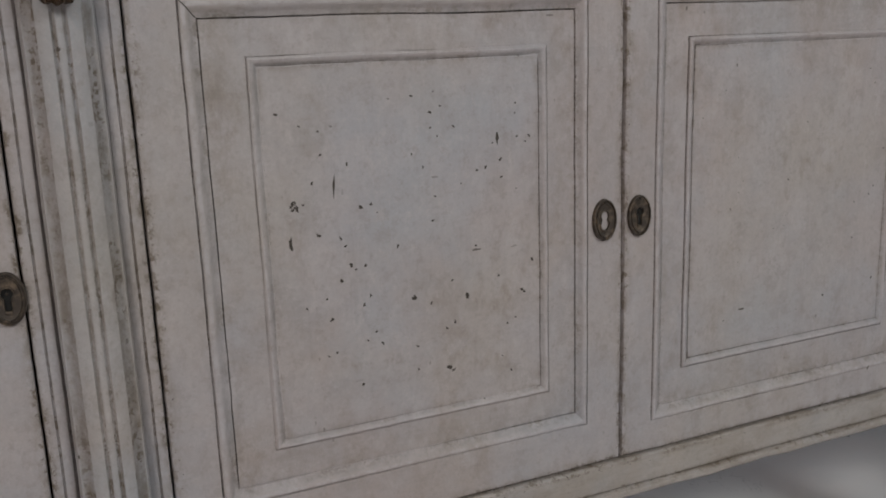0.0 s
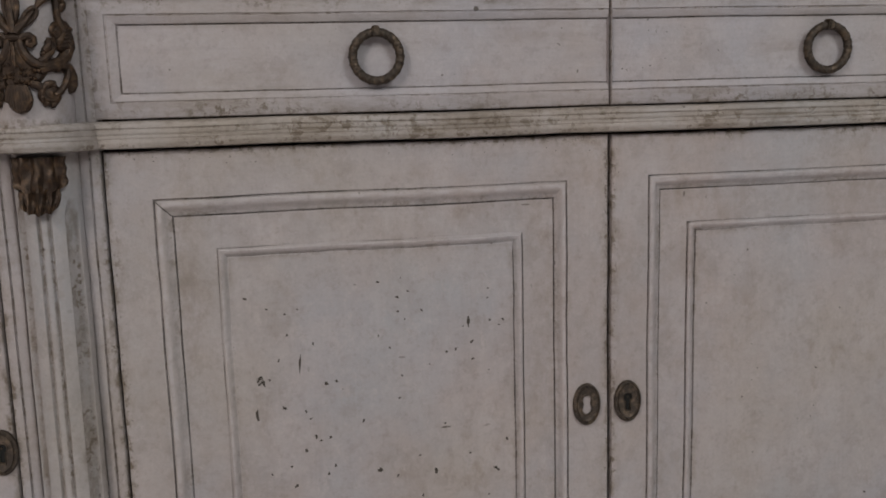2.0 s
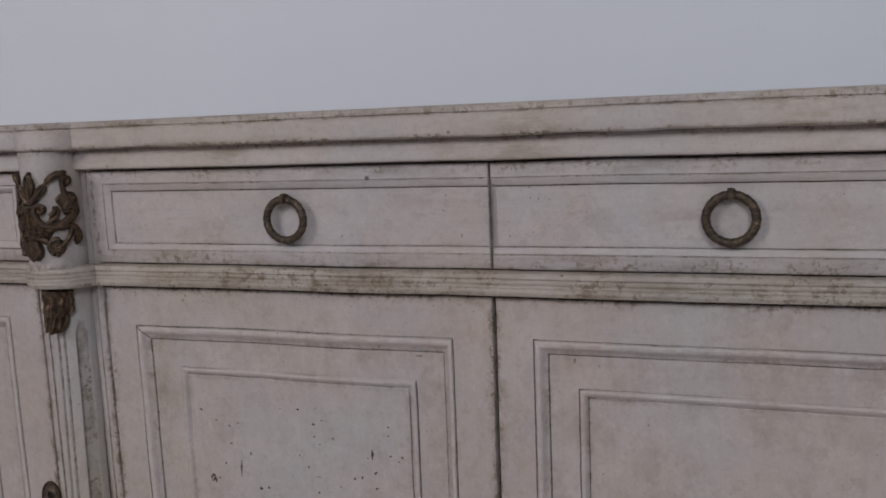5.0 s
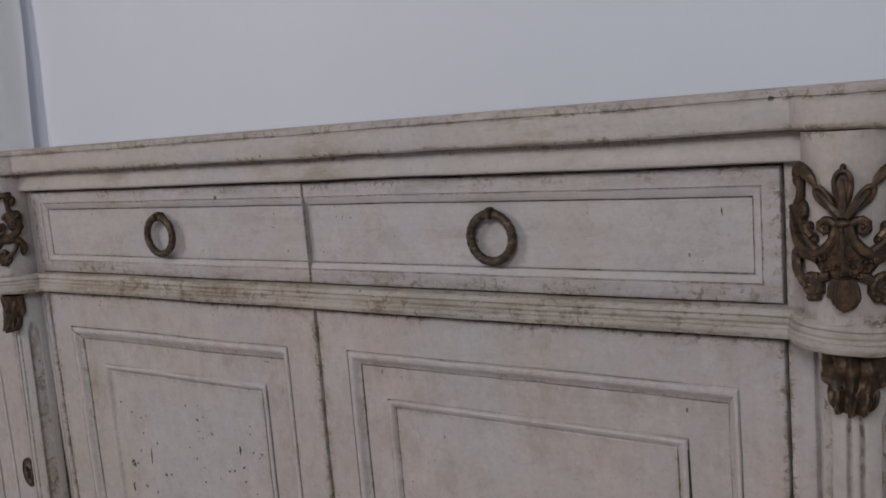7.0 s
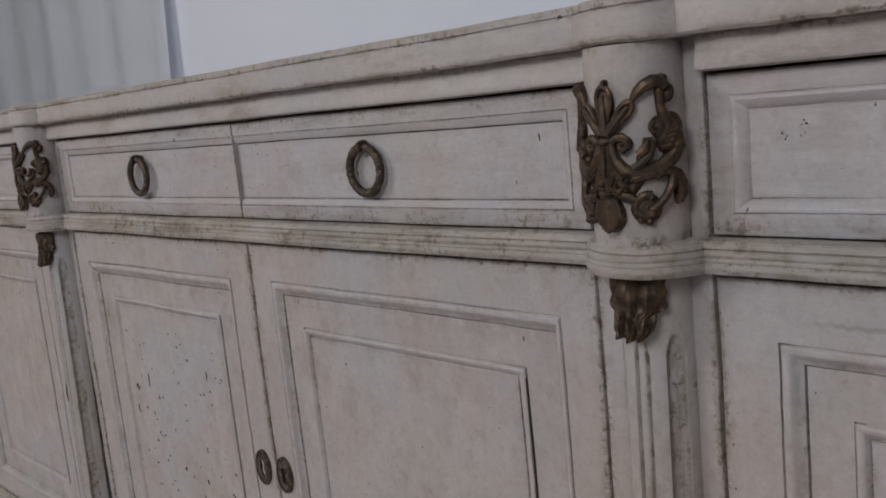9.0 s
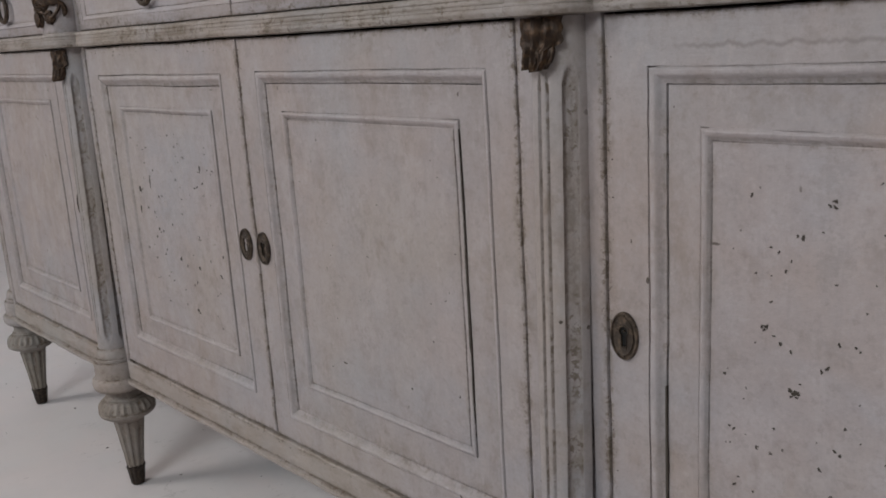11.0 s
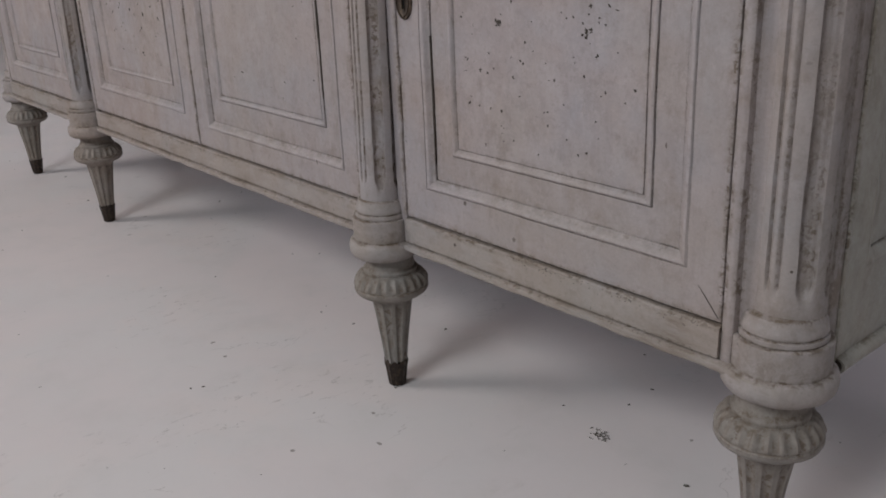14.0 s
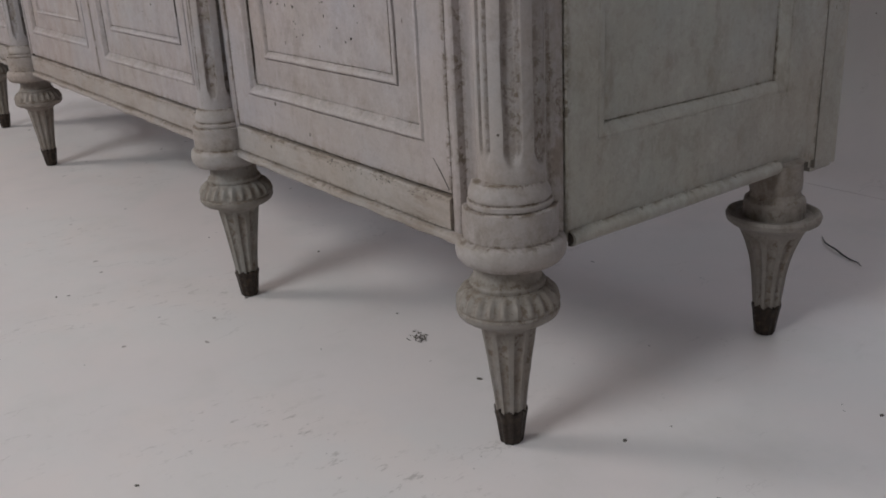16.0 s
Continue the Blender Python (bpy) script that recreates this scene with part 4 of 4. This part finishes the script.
def escutcheon(cx, cz, door, open_hole):
    bm = bmesh.new()
    n = 64

    def ellipse(a, b, y):
        return [bm.verts.new((cx + a * math.cos(2 * math.pi * i / n), y, cz + b * math.sin(2 * math.pi * i / n))) for i in range(n)]

    def hole(y, k):
        row = []
        for i in range(n):
            t = 2 * math.pi * i / n
            c, s = math.cos(t), math.sin(t)
            best = 0.0012
            for step in range(1, 120):
                q = step * 0.0001
                x, z = q * c, q * s
                if open_hole:
                    inside = (x / 0.0043) ** 2 + ((z - 0.0042) / 0.0048) ** 2 < 1 or (x / 0.0046) ** 2 + ((z + 0.0042) / 0.0055) ** 2 < 1 or (abs(x) < 0.0034 and abs(z) < 0.006)
                else:
                    inside = x * x + (z - 0.0040) ** 2 < 0.0042 ** 2 or (abs(x) < 0.0024 and -0.0092 < z < 0.005)
                if inside:
                    best = q
            row.append(bm.verts.new((cx + best * k * c, y, cz + best * k * s)))
        return row
    a, b = 0.0151, 0.0229
    rows = [ellipse(a, b, 0.0), ellipse(a, b, -0.0022), ellipse(a - 0.0005, b - 0.0005, -0.0036), ellipse(a - 0.0016, b - 0.0016, -0.0038), ellipse(a - 0.0023, b - 0.0023, -0.0020), ellipse(a - 0.0040, b - 0.0040, -0.0020),
            ellipse(a - 0.0046, b - 0.0050, -0.0034), ellipse(a - 0.0058, b - 0.0064, -0.0028), hole(-0.0026, 1.42), hole(-0.0036, 1.32), hole(-0.0034, 1.14), hole(-0.0003, 1.12)]
    bridge(bm, rows, cap_first=False)
    e = part("escutcheon", bm, PLATE, door, "oval tarnished brass keyhole plate")
    bm = bmesh.new()
    rows = [[bm.verts.new((cx + 0.0075 * math.cos(2 * math.pi * i / 24), -0.0006, cz + 0.0125 * math.sin(2 * math.pi * i / 24))) for i in range(24)]]
    rows.append([bm.verts.new((v.co.x, 0.002, v.co.z)) for v in rows[0]])
    bridge(bm, rows, cap_first=True, cap_last=True)
    # flat black stands in for the darkness of the narrow keyholes
    part("keyhole", bm, PAINT if open_hole else BLACK, e)
    if not open_hole:
        bm = bmesh.new()
        tube(bm, [(cx, -0.0008, cz + 0.0046), (cx, -0.0028, cz + 0.0046)], 0.0011, 8)
        part("key_pin", bm, BRASS, e)
    for dz in (-0.0192, 0.0192):
        bm = bmesh.new()
        blob(bm, Matrix.Translation((cx, -0.0026, cz + dz)) @ Matrix.Diagonal((0.0013, 0.0010, 0.0013, 1)))
        part("pin", bm, SHOE, e)


def door(edge, outer_a, outer_b, inner_a, inner_b, panel_mat, keys, label, open_outer, open_inner, frame_mat=PAINT):
    x0, x1, z0, z1 = edge
    loops = [(x0, x1, z0, z1, 0.019, 0.6), (x0, x1, z0, z1, 0.003, 0.9), (x0 + 0.0008, x1 - 0.0008, z0 + 0.0008, z1 - 0.0008, 0.0008, 0.9), (x0 + 0.0025, x1 - 0.0025, z0 + 0.0025, z1 - 0.0025, 0.0, 0.7),
             (x0 + 0.005, x1 - 0.005, z0 + 0.005, z1 - 0.005, 0.0, 0.32), (x0 + 0.012, x1 - 0.012, z0 + 0.012, z1 - 0.012, 0.0, 0.04)]
    loops += [(*outer_a, 0.0, 0.1)]
    bm = stained(nest(loops, cap=False, seg=60), lambda x, z: z > z1 - 0.016, 0.4)
    stained(bm, lambda x, z: x < x0 + 0.015 or x > x1 - 0.015, 0.25)
    d = part("door", bm, frame_mat, board, label, wobble=0.0009)
    part("moulding", nest(ring_loops(outer_a, outer_b, OUTER), cap=False, uneven=1.0, seg=40, open_sides=open_outer), HOLLOW, d, wobble=0.0009)
    part("panel_frame", nest([(*outer_b, SUNK, 0.3), (*inner_a, SUNK, 0.1)], cap=False), PAINT, d, wobble=0.0009)
    part("panel_moulding", nest(ring_loops(inner_a, inner_b, INNER), cap=False, uneven=1.0, seg=40, open_sides=open_inner), HOLLOW, d, wobble=0.0009)
    part("panel", nest([(*inner_b, 0.0066, 0.4), (inner_b[0] + 0.006, inner_b[1] - 0.006, inner_b[2] + 0.006, inner_b[3] - 0.006, 0.0066, 0.05)]), panel_mat, d, wobble=0.0009)
    for kx, open_hole in keys:
        escutcheon(kx, 0.560, d, open_hole)
    DOORS.append(d)


DOORS = []
Z0, Z1 = Z_APRON, Z_DOOR - 0.0005
door((-0.4970, -0.0021, Z0, Z1), (-0.455, -0.046, 0.327, 0.799), (-0.437, -0.060, 0.343, 0.780), (-0.400, -0.092, 0.373, 0.748), (-0.389, -0.103, 0.383, 0.737), CHIPPED, ((-0.026, True),), "panelled door with flaked paint and an open keyhole", (0.3, 1.1, 0.6, 0.7), (0.2, 1.2, 0.3, 0.2))
door((0.0014, 0.5020, Z0, Z1), (0.041, 0.465, 0.312, 0.802), (0.057, 0.453, 0.328, 0.785), (0.087, 0.418, 0.368, 0.750), (0.098, 0.406, 0.379, 0.739), PAINT, ((0.0195, False),), "panelled door with smooth worn paint", (0.35, 0.55, 0.45, 1.0), (0.9, 0.8, 0.2, 1.2))
door((0.6070, 1.0935, Z0, Z1), (0.651, 1.052, 0.323, 0.802), (0.668, 1.037, 0.339, 0.786), (0.698, 1.004, 0.373, 0.753), (0.709, 0.991, 0.385, 0.741), PALE, ((0.6255, False),), "panelled door with many small paint chips", (0.5, 0.4, 0.35, 1.0), (0.7, 0.7, 0.15, 0.75), DAMP)
door((-1.1085, -0.6010, Z0, Z1), (-1.061, -0.650, 0.320, 0.802), (-1.045, -0.667, 0.337, 0.786), (-1.008, -0.703, 0.370, 0.753), (-0.995, -0.714, 0.383, 0.741), PAINT, ((-0.6125, False),), "panelled door with pale worn paint", (0.4, 0.9, 0.4, 0.6), (0.5, 0.9, 0.3, 0.4))


# flaked spots on two panels: place and kind
FLAKES_INNER = ((-0.337, 0.677, 1), (-0.336, 0.655, 2), (-0.311, 0.644, 2), (-0.325, 0.625, 6), (-0.346, 0.629, 1), (-0.362, 0.610, 4), (-0.300, 0.602, 2), (-0.289, 0.604, 1), (-0.225, 0.581, 2), (-0.221, 0.605, 1),
                (-0.370, 0.574, 5), (-0.343, 0.579, 2), (-0.321, 0.574, 2), (-0.317, 0.566, 2), (-0.312, 0.547, 2), (-0.263, 0.560, 2), (-0.178, 0.550, 1), (-0.248, 0.505, 3), (-0.230, 0.496, 2), (-0.189, 0.497, 3),
                (-0.125, 0.494, 3), (-0.359, 0.510, 1), (-0.335, 0.496, 2), (-0.142, 0.461, 1), (-0.332, 0.462, 1), (-0.151, 0.658, 5), (-0.174, 0.627, 1), (-0.147, 0.618, 1), (-0.211, 0.423, 3), (-0.306, 0.424, 2))
FLAKES_END = ((0.744, 0.700, 2), (0.809, 0.698, 3), (0.786, 0.671, 3), (0.848, 0.680, 2), (0.803, 0.677, 1), (0.879, 0.708, 1), (0.735, 0.670, 1), (0.774, 0.642, 2), (0.762, 0.615, 2), (0.758, 0.592, 3),
              (0.771, 0.582, 2), (0.780, 0.577, 2), (0.818, 0.591, 2), (0.784, 0.542, 4), (0.788, 0.551, 1), (0.742, 0.537, 1), (0.918, 0.568, 3), (0.886, 0.553, 1), (0.913, 0.541, 4), (0.930, 0.556, 1),
              (0.936, 0.644, 3), (0.942, 0.568, 2), (0.825, 0.523, 1), (0.765, 0.484, 2), (0.775, 0.490, 1), (0.787, 0.442, 2), (0.810, 0.570, 2), (0.977, 0.489, 2), (0.845, 0.401, 1), (0.916, 0.415, 1))


def flakes(spots, parent, more, area, back=0.0085, size=1.0):
    """Ragged spots where the paint has flaked off down to the dark wood."""
    bm = bmesh.new()

    def spot(x, z, rx, rz, lean=0.0):
        if back < 0.008:
            rx, rz = rx * 0.55, rz * 0.55
        else:
            rx, rz = rx * size, rz * size
        n = random.choice((6, 7, 8, 9, 10))
        ring = []
        for i in range(n):
            a, q = 2 * math.pi * (i + random.uniform(-0.35, 0.35)) / n, random.choice((random.uniform(0.3, 0.7), random.uniform(0.7, 1.25)))
            u, v = rx * q * math.cos(a), rz * q * math.sin(a)
            ring.append((x + u * math.cos(lean) - v * math.sin(lean), z + u * math.sin(lean) + v * math.cos(lean)))
        rows = [[bm.verts.new((u, y, v)) for u, v in ring] for y in (back, back - 0.0025)]
        bridge(bm, rows, cap_last=True)

    for x, z, kind in spots:
        if kind == 4:
            for i in range(9):
                spot(x + random.gauss(0, 0.0026), z + random.gauss(0, 0.0028), random.uniform(0.0007, 0.0019), random.uniform(0.0008, 0.0022), random.uniform(0, 3))
        elif kind == 3:
            for i in range(3):
                spot(x + random.gauss(0, 0.0014), z + random.gauss(0, 0.0014), random.uniform(0.0013, 0.0022), random.uniform(0.0010, 0.0018), random.uniform(0, 3))
        elif kind >= 5:
            spot(x, z, 0.0011, 0.0055 if kind == 5 else 0.0090, random.uniform(-0.1, 0.1))
        else:
            spot(x, z, 0.0008 + 0.0005 * kind * random.uniform(0.6, 1.3), 0.0006 + 0.0003 * kind * random.uniform(0.6, 1.3), random.uniform(0, 3))
    for i in range(more):
        s = random.uniform(0.0005, 0.0011)
        spot(random.uniform(area[0], area[1]), random.uniform(area[2], area[3]), s * random.uniform(1, 2), s, random.uniform(0, 3))
    ob = part("paint_loss", bm, DARK, parent, "small dark spots where paint has flaked off", smooth=False, wobble=0.0009 if back > 0.008 else 0.0005)
    ob["kind"] = "stuff"


def crack_or_shade_strip(parent, a, b, width, depth):
    """A dark strip along a joint: a crack, or the painted shadow of a groove."""
    bm = bmesh.new()
    (x0, z0), (x1, z1) = a, b
    d = Vector((x1 - x0, z1 - z0)).normalized()
    n = Vector((-d.y, d.x)) * width / 2
    pts = [(x0, z0), (x0 + (x1 - x0) * 0.4 + n.x, z0 + (z1 - z0) * 0.4 + n.y), (x1 + n.x * 0.6, z1 + n.y * 0.6), (x1 - n.x * 0.6, z1 - n.y * 0.6), (x0 + (x1 - x0) * 0.5 - n.x, z0 + (z1 - z0) * 0.5 - n.y)]
    bridge(bm, [[bm.verts.new((x, y, z)) for x, z in pts] for y in (depth + 0.004, depth)], cap_last=True)
    part("crack_or_shade_strip", bm, DARK, parent, "dark strip along a joint, for a crack or a groove's shadow", smooth=False, wobble=0.0009)


random.seed(11)
flakes(FLAKES_INNER, DOORS[0], 44, (-0.38, -0.11, 0.40, 0.72), size=1.5)
flakes(FLAKES_END, DOORS[2], 90, (0.72, 0.98, 0.40, 0.72), size=1.25)
flakes((), DOORS[1], 22, (0.11, 0.40, 0.40, 0.72))
flakes((), DOORS[3], 10, (-0.98, -0.72, 0.40, 0.72))

# the open mitre of one moulding, following its profile
bm = bmesh.new()
rows = []
for f, y, _ in OUTER[3:-3]:
    x, z = -0.455 + 0.018 * f, 0.799 - 0.019 * f
    rows.append([bm.verts.new((x - 0.0003, y + 0.001, z - 0.0003)), bm.verts.new((x - 0.0003, y - 0.00035, z - 0.0003)), bm.verts.new((x + 0.0003, y - 0.00035, z + 0.0003)), bm.verts.new((x + 0.0003, y + 0.001, z + 0.0003))])
bridge(bm, rows, cap_first=True, cap_last=True)
part("crack_or_shade_strip", bm, DARK, DOORS[0], "dark crack along a mitre", smooth=False, wobble=0.0009)
# the next two strips stand for the shadow in the right inner groove
crack_or_shade_strip(DOORS[1], (0.4160, 0.372), (0.4165, 0.640), 0.0026, 0.0042)
crack_or_shade_strip(DOORS[1], (0.4165, 0.740), (0.4165, 0.560), 0.0018, 0.0042)
crack_or_shade_strip(DOORS[2], (0.6662, 0.342), (0.6664, 0.520), 0.0022, 0.0040)
crack_or_shade_strip(DOORS[2], (0.6770, 0.7985), (0.7120, 0.7988), 0.0018, 0.0004)
crack_or_shade_strip(DOORS[0], (-0.4955, 0.2775), (-0.4760, 0.2772), 0.0040, -0.0022)
crack_or_shade_strip(DOORS[2], (1.066, 0.309), (1.0905, 0.281), 0.0013, -0.0004)


# nibbled paint along the edges
flakes((), APRONS[2], 46, (0.80, 1.085, 0.2635, 0.2725), -0.0022)
flakes((), APRONS[1], 30, (-0.44, 0.48, 0.2640, 0.2725), -0.0022)
flakes((), DOORS[0], 34, (-0.490, -0.012, 0.8290, 0.8435), 0.0018)
flakes((), DOORS[0], 26, (-0.4950, -0.4880, 0.300, 0.835), 0.0018)
flakes((), DOORS[1], 16, (0.0030, 0.0100, 0.300, 0.835), 0.0018)
flakes((), DOORS[2], 26, (0.6085, 0.6150, 0.300, 0.835), 0.0018)


# drawers
def ring_pull(cx, cz, drawer, y=-0.0025):
    bm = bmesh.new()
    rows = []
    big, steps = 0.0228, 200
    for i in range(steps):
        a = 2 * math.pi * i / steps
        row = []
        for k in range(12):
            b = 2 * math.pi * k / 12
            r = 0.0043 + 0.00020 * math.cos(20 * a + 3 * b) + 0.00022 * math.cos(a * 44 - 2 * b)
            q = big + r * math.cos(b)
            row.append(bm.verts.new((cx + q * math.cos(a), y - r * math.sin(b), cz + q * math.sin(a))))
        rows.append(row)
    bridge(bm, rows + [rows[0]])
    ring = part("ring_pull", bm, BRASS, drawer, "tarnished brass wreath ring")
    bm = bmesh.new()
    box(bm, cx - 0.0034, cx + 0.0034, y - 0.0073, 0.004, cz + 0.0185, cz + 0.0278, 0.0014)
    blob(bm, Matrix.Translation((cx, y + 0.0005, cz + 0.0275)) @ Matrix.Diagonal((0.0040, 0.005, 0.0020, 1)))
    part("clasp", bm, BRASS, ring)


def drawer(x0, x1, inset_l, inset_r, rise, field, rings, label, z0=Z_WAIST + 0.0008, z1=Z_DRAWER - 0.0005):
    """inset: (outer, inner) distance of the moulding from each end; None where the drawer stops at its neighbour. rise: the same from the top and from the bottom."""
    def rect(k):
        li = inset_l[k] if inset_l else 0.0
        ri = inset_r[k] if inset_r else 0.0
        return (x0 + li, x1 - ri, z0 + rise[2 + k], z1 - rise[k])
    e = 0.0006
    loops = [(x0, x1, z0, z1, 0.019, 0.6), (x0, x1, z0, z1, 0.0025, 0.9), (x0 + e, x1 - e, z0 + e, z1 - e, 0.0006, 1.0), (x0 + 2 * e, x1 - 2 * e, z0 + 0.002, z1 - 0.002, 0.0, 0.7), (x0 + 2 * e, x1 - 2 * e, z0 + 0.007, z1 - 0.007, 0.0, 0.15)]
    d = part("drawer", nest(loops[:3], cap=False), PAINT, board, label, wobble=0.0005)
    a, b = rect(0), rect(1)
    deep = inset_l and inset_r
    steps = ((0.0, 0.0, 0.2), (0.05, 0.0024, 0.8), (0.10, 0.0024, 0.8), (0.16, -0.0006, -0.3), (0.34, -0.0008, -0.6), (0.50, 0.0002, 0.0), (0.80, 0.0026, 0.1), (0.88, 0.0056, 0.7), (0.96, 0.0056, 0.7), (1.0, field, 0.3)) if deep else ((0.0, 0.0, 0.2), (0.06, 0.0014, 0.8), (0.14, 0.0014, 0.8), (0.20, 0.0004, 0.2), (0.55, 0.0012, 0.1), (0.85, 0.0030, 0.2), (0.88, 0.0058, 0.9), (0.96, 0.0058, 0.9), (1.0, field, 0.3))
    rim = loops[2:]
    if not inset_l:
        a, b = (x0 + 2 * e, *a[1:]), (x0 + 2 * e, *b[1:])
    if not inset_r:
        a, b = (a[0], x1 - 2 * e, *a[2:]), (b[0], x1 - 2 * e, *b[2:])
    part("moulding", stained(nest(rim[:2] + ring_loops(a, b, steps), cap=False, seg=60, uneven=0.8), lambda x, z: z < z0 + 0.016, 0.55), LEVEL, d, wobble=0.0005)
    part("panel", nest([(*b, field, 0.3), (b[0] + 0.0002, b[1] - 0.0002, b[2] + 0.004, b[3] - 0.004, field, 0.0)]), LEVEL, d, wobble=0.0005)
    for cx in rings:
        ring_pull(cx, 0.927, d, -0.0055 if cx < 0 else -0.0025)
    return d


drawer_a = drawer(-0.5010, -0.0007, (0.0150, 0.0265), None, (0.0155, 0.0260, 0.0145, 0.0240), 0.0040, (-0.2365,), "long drawer with sunk face and a brass ring")
drawer_b = drawer(0.0007, 0.5020, None, (0.0145, 0.0235), (0.0155, 0.0258, 0.0145, 0.0240), 0.0045, (0.2365,), "long drawer with sunk face and a brass ring")
drawer_c = drawer(0.6070, 1.0935, (0.0160, 0.0290), (0.0160, 0.0290), (0.0150, 0.0262, 0.0150, 0.0262), 0.0042, (0.851,), "end drawer with deep moulded face")
drawer(-1.1085, -0.6010, (0.0160, 0.0290), (0.0160, 0.0290), (0.0150, 0.0262, 0.0150, 0.0262), 0.0042, (-0.852,), "end drawer with deep moulded face")
flakes(((-0.2800, 0.9430, 1), (-0.3800, 0.9530, 2)), drawer_a, 6, (-0.46, -0.03, 0.90, 0.96), 0.0058)
flakes(((0.0140, 0.9100, 2), (0.0190, 0.9090, 2), (0.0360, 0.9110, 1), (0.0440, 0.9130, 1), (0.0420, 0.9480, 1), (0.0610, 0.9460, 2), (0.0600, 0.9200, 1), (0.4540, 0.9490, 5)), drawer_b, 8, (0.02, 0.46, 0.90, 0.96), 0.0063)
flakes(((0.6580, 0.9430, 2), (0.6610, 0.9410, 1), (0.6730, 0.9500, 3), (0.6730, 0.9430, 1), (0.6700, 0.9410, 1), (0.6600, 0.9390, 1), (0.6960, 0.9190, 1)), drawer_c, 6, (0.65, 1.05, 0.905, 0.955), 0.0060)


# side faces
def side_face(put):
    loops = [(0.0835, BACK, 0.223, 1.0085, 0.02, 0.6), (0.0835, BACK, 0.223, 1.0085, 0.002, 0.9), (0.0855, BACK - 0.001, 0.2245, 1.0080, 0.0, 0.6), (0.092, BACK - 0.010, 0.240, 0.995, 0.0, 0.1)]
    a, b = (0.126, 0.446, 0.320, 0.930), (0.143, 0.423, 0.337, 0.913)
    loops += [(*a, 0.0, 0.2)]
    s = part("side_panel", nest(loops, put, cap=False), SIDE_PAINT, board, "grey painted side with sunk panel", wobble=0.0006)
    part("moulding", nest(ring_loops(a, b, ((0.0, 0.0, 0.2), (0.05, 0.0007, 0.5), (0.12, 0.0007, 0.5), (0.18, 0.0, 0.2), (0.5, 0.0012, 0.0), (0.86, 0.0050, 0.3), (0.91, 0.0086, 1.3), (0.96, 0.0086, 1.3), (1.0, 0.0070, 0.4))), put, cap=False, uneven=1.0, open_sides=(0.62, 1.1, 0.7, 0.65)), SIDE_PAINT, s, wobble=0.0006)
    part("field", nest([(*b, 0.0070, 0.3), (b[0] + 0.006, b[1] - 0.006, b[2] + 0.006, b[3] - 0.006, 0.0070, 0.0)], put), SIDE_PAINT, s, wobble=0.0007)
    bm = bmesh.new()
    wl = wear_layer(bm)
    rows = []
    for i in range(25):
        y = 0.086 + (0.432 - 0.086) * i / 24
        row = []
        for k in range(9):
            t = math.pi * k / 8
            row.append(bm.verts.new(put(y, 0.2305 - 0.0035 * (1 - i / 24) + 0.0085 * math.cos(t), -0.0105 * math.sin(t))))
            row[-1][wl] = 1.6 if k == 0 else 0.9 if k == 8 else 0.5 if k == 1 else 0.2
        rows.append(row)
    bridge(bm, rows, cap_first=True, cap_last=True)
    bead = part("bottom_bead", bm, SIDE_PAINT, s, wobble=0.0006)
    # a dark sliver stands in for the shadow between bead and corner column
    bm = bmesh.new()
    rows = [[bm.verts.new(put(y, 0.2270 + 0.0072 * q * math.cos(math.pi * k / 8), -0.0066 * q * math.sin(math.pi * k / 8) - 0.0008)) for k in range(9)] for y, q in ((0.0862, 1.0), (0.0846, 0.9))]
    bridge(bm, rows, cap_first=True, cap_last=True)
    part("bead_end_shade", bm, DARK, bead, "dark piece standing for the shadow at the end of the bead", smooth=False)


side_face(lambda u, v, w: (WALL_E - w, u, v))
side_face(lambda u, v, w: (WALL_W + w, u, v))

# ---- small things on the floor ----
bm = bmesh.new()
tube(bm, [(1.012, 0.822, 0.002), (1.030, 0.800, 0.003), (1.045, 0.785, 0.006), (1.062, 0.778, 0.005), (1.080, 0.768, 0.003), (1.098, 0.760, 0.002), (1.112, 0.757, 0.002), (1.122, 0.748, 0.0015)], [0.0006, 0.001, 0.0014, 0.0014, 0.0014, 0.0012, 0.0009, 0.0006], 8)
tagged(part("wire", bm, WIRE), "short bent black wire lying on the floor", "wire")

random.seed(4)
bm = bmesh.new()
for i in range(26):
    a, q = random.uniform(0, 6.28), random.uniform(0, 1) ** 0.7
    p = (0.858 + 0.022 * q * math.cos(a), 0.106 + 0.014 * q * math.sin(a), 0.0008)
    d = Vector((random.uniform(-1, 1), random.uniform(-1, 1), random.uniform(0.0, 0.3))).normalized() * random.uniform(0.003, 0.010)
    tube(bm, [Vector(p) - d * 0.5, Vector(p), Vector(p) + d * 0.5 + Vector((0.001, 0.0, 0.0008))], [0.0004, 0.0008, 0.0003], 5)
tagged(part("dirt_clump", bm, DUST), "small tangle of dark dirt on the white floor", "dirt")

bm = bmesh.new()
for i in range(150):
    x, y = random.uniform(-1.6, 2.0), random.uniform(-0.9, 0.9)
    s = random.choice((0.0010, 0.0014, 0.0018, 0.0026))
    blob_m = Matrix.Translation((x, y, s * 0.25)) @ Matrix.Rotation(random.uniform(0, 3.1), 4, "Z") @ Matrix.Diagonal((s * random.uniform(0.8, 2.0), s, s * 0.45, 1))
    bmesh.ops.create_icosphere(bm, subdivisions=1, radius=1.0, matrix=blob_m)
tagged(part("floor_crumbs", bm, DUST, smooth=False), "scattered dark crumbs on the white floor", "dirt", kind="stuff")
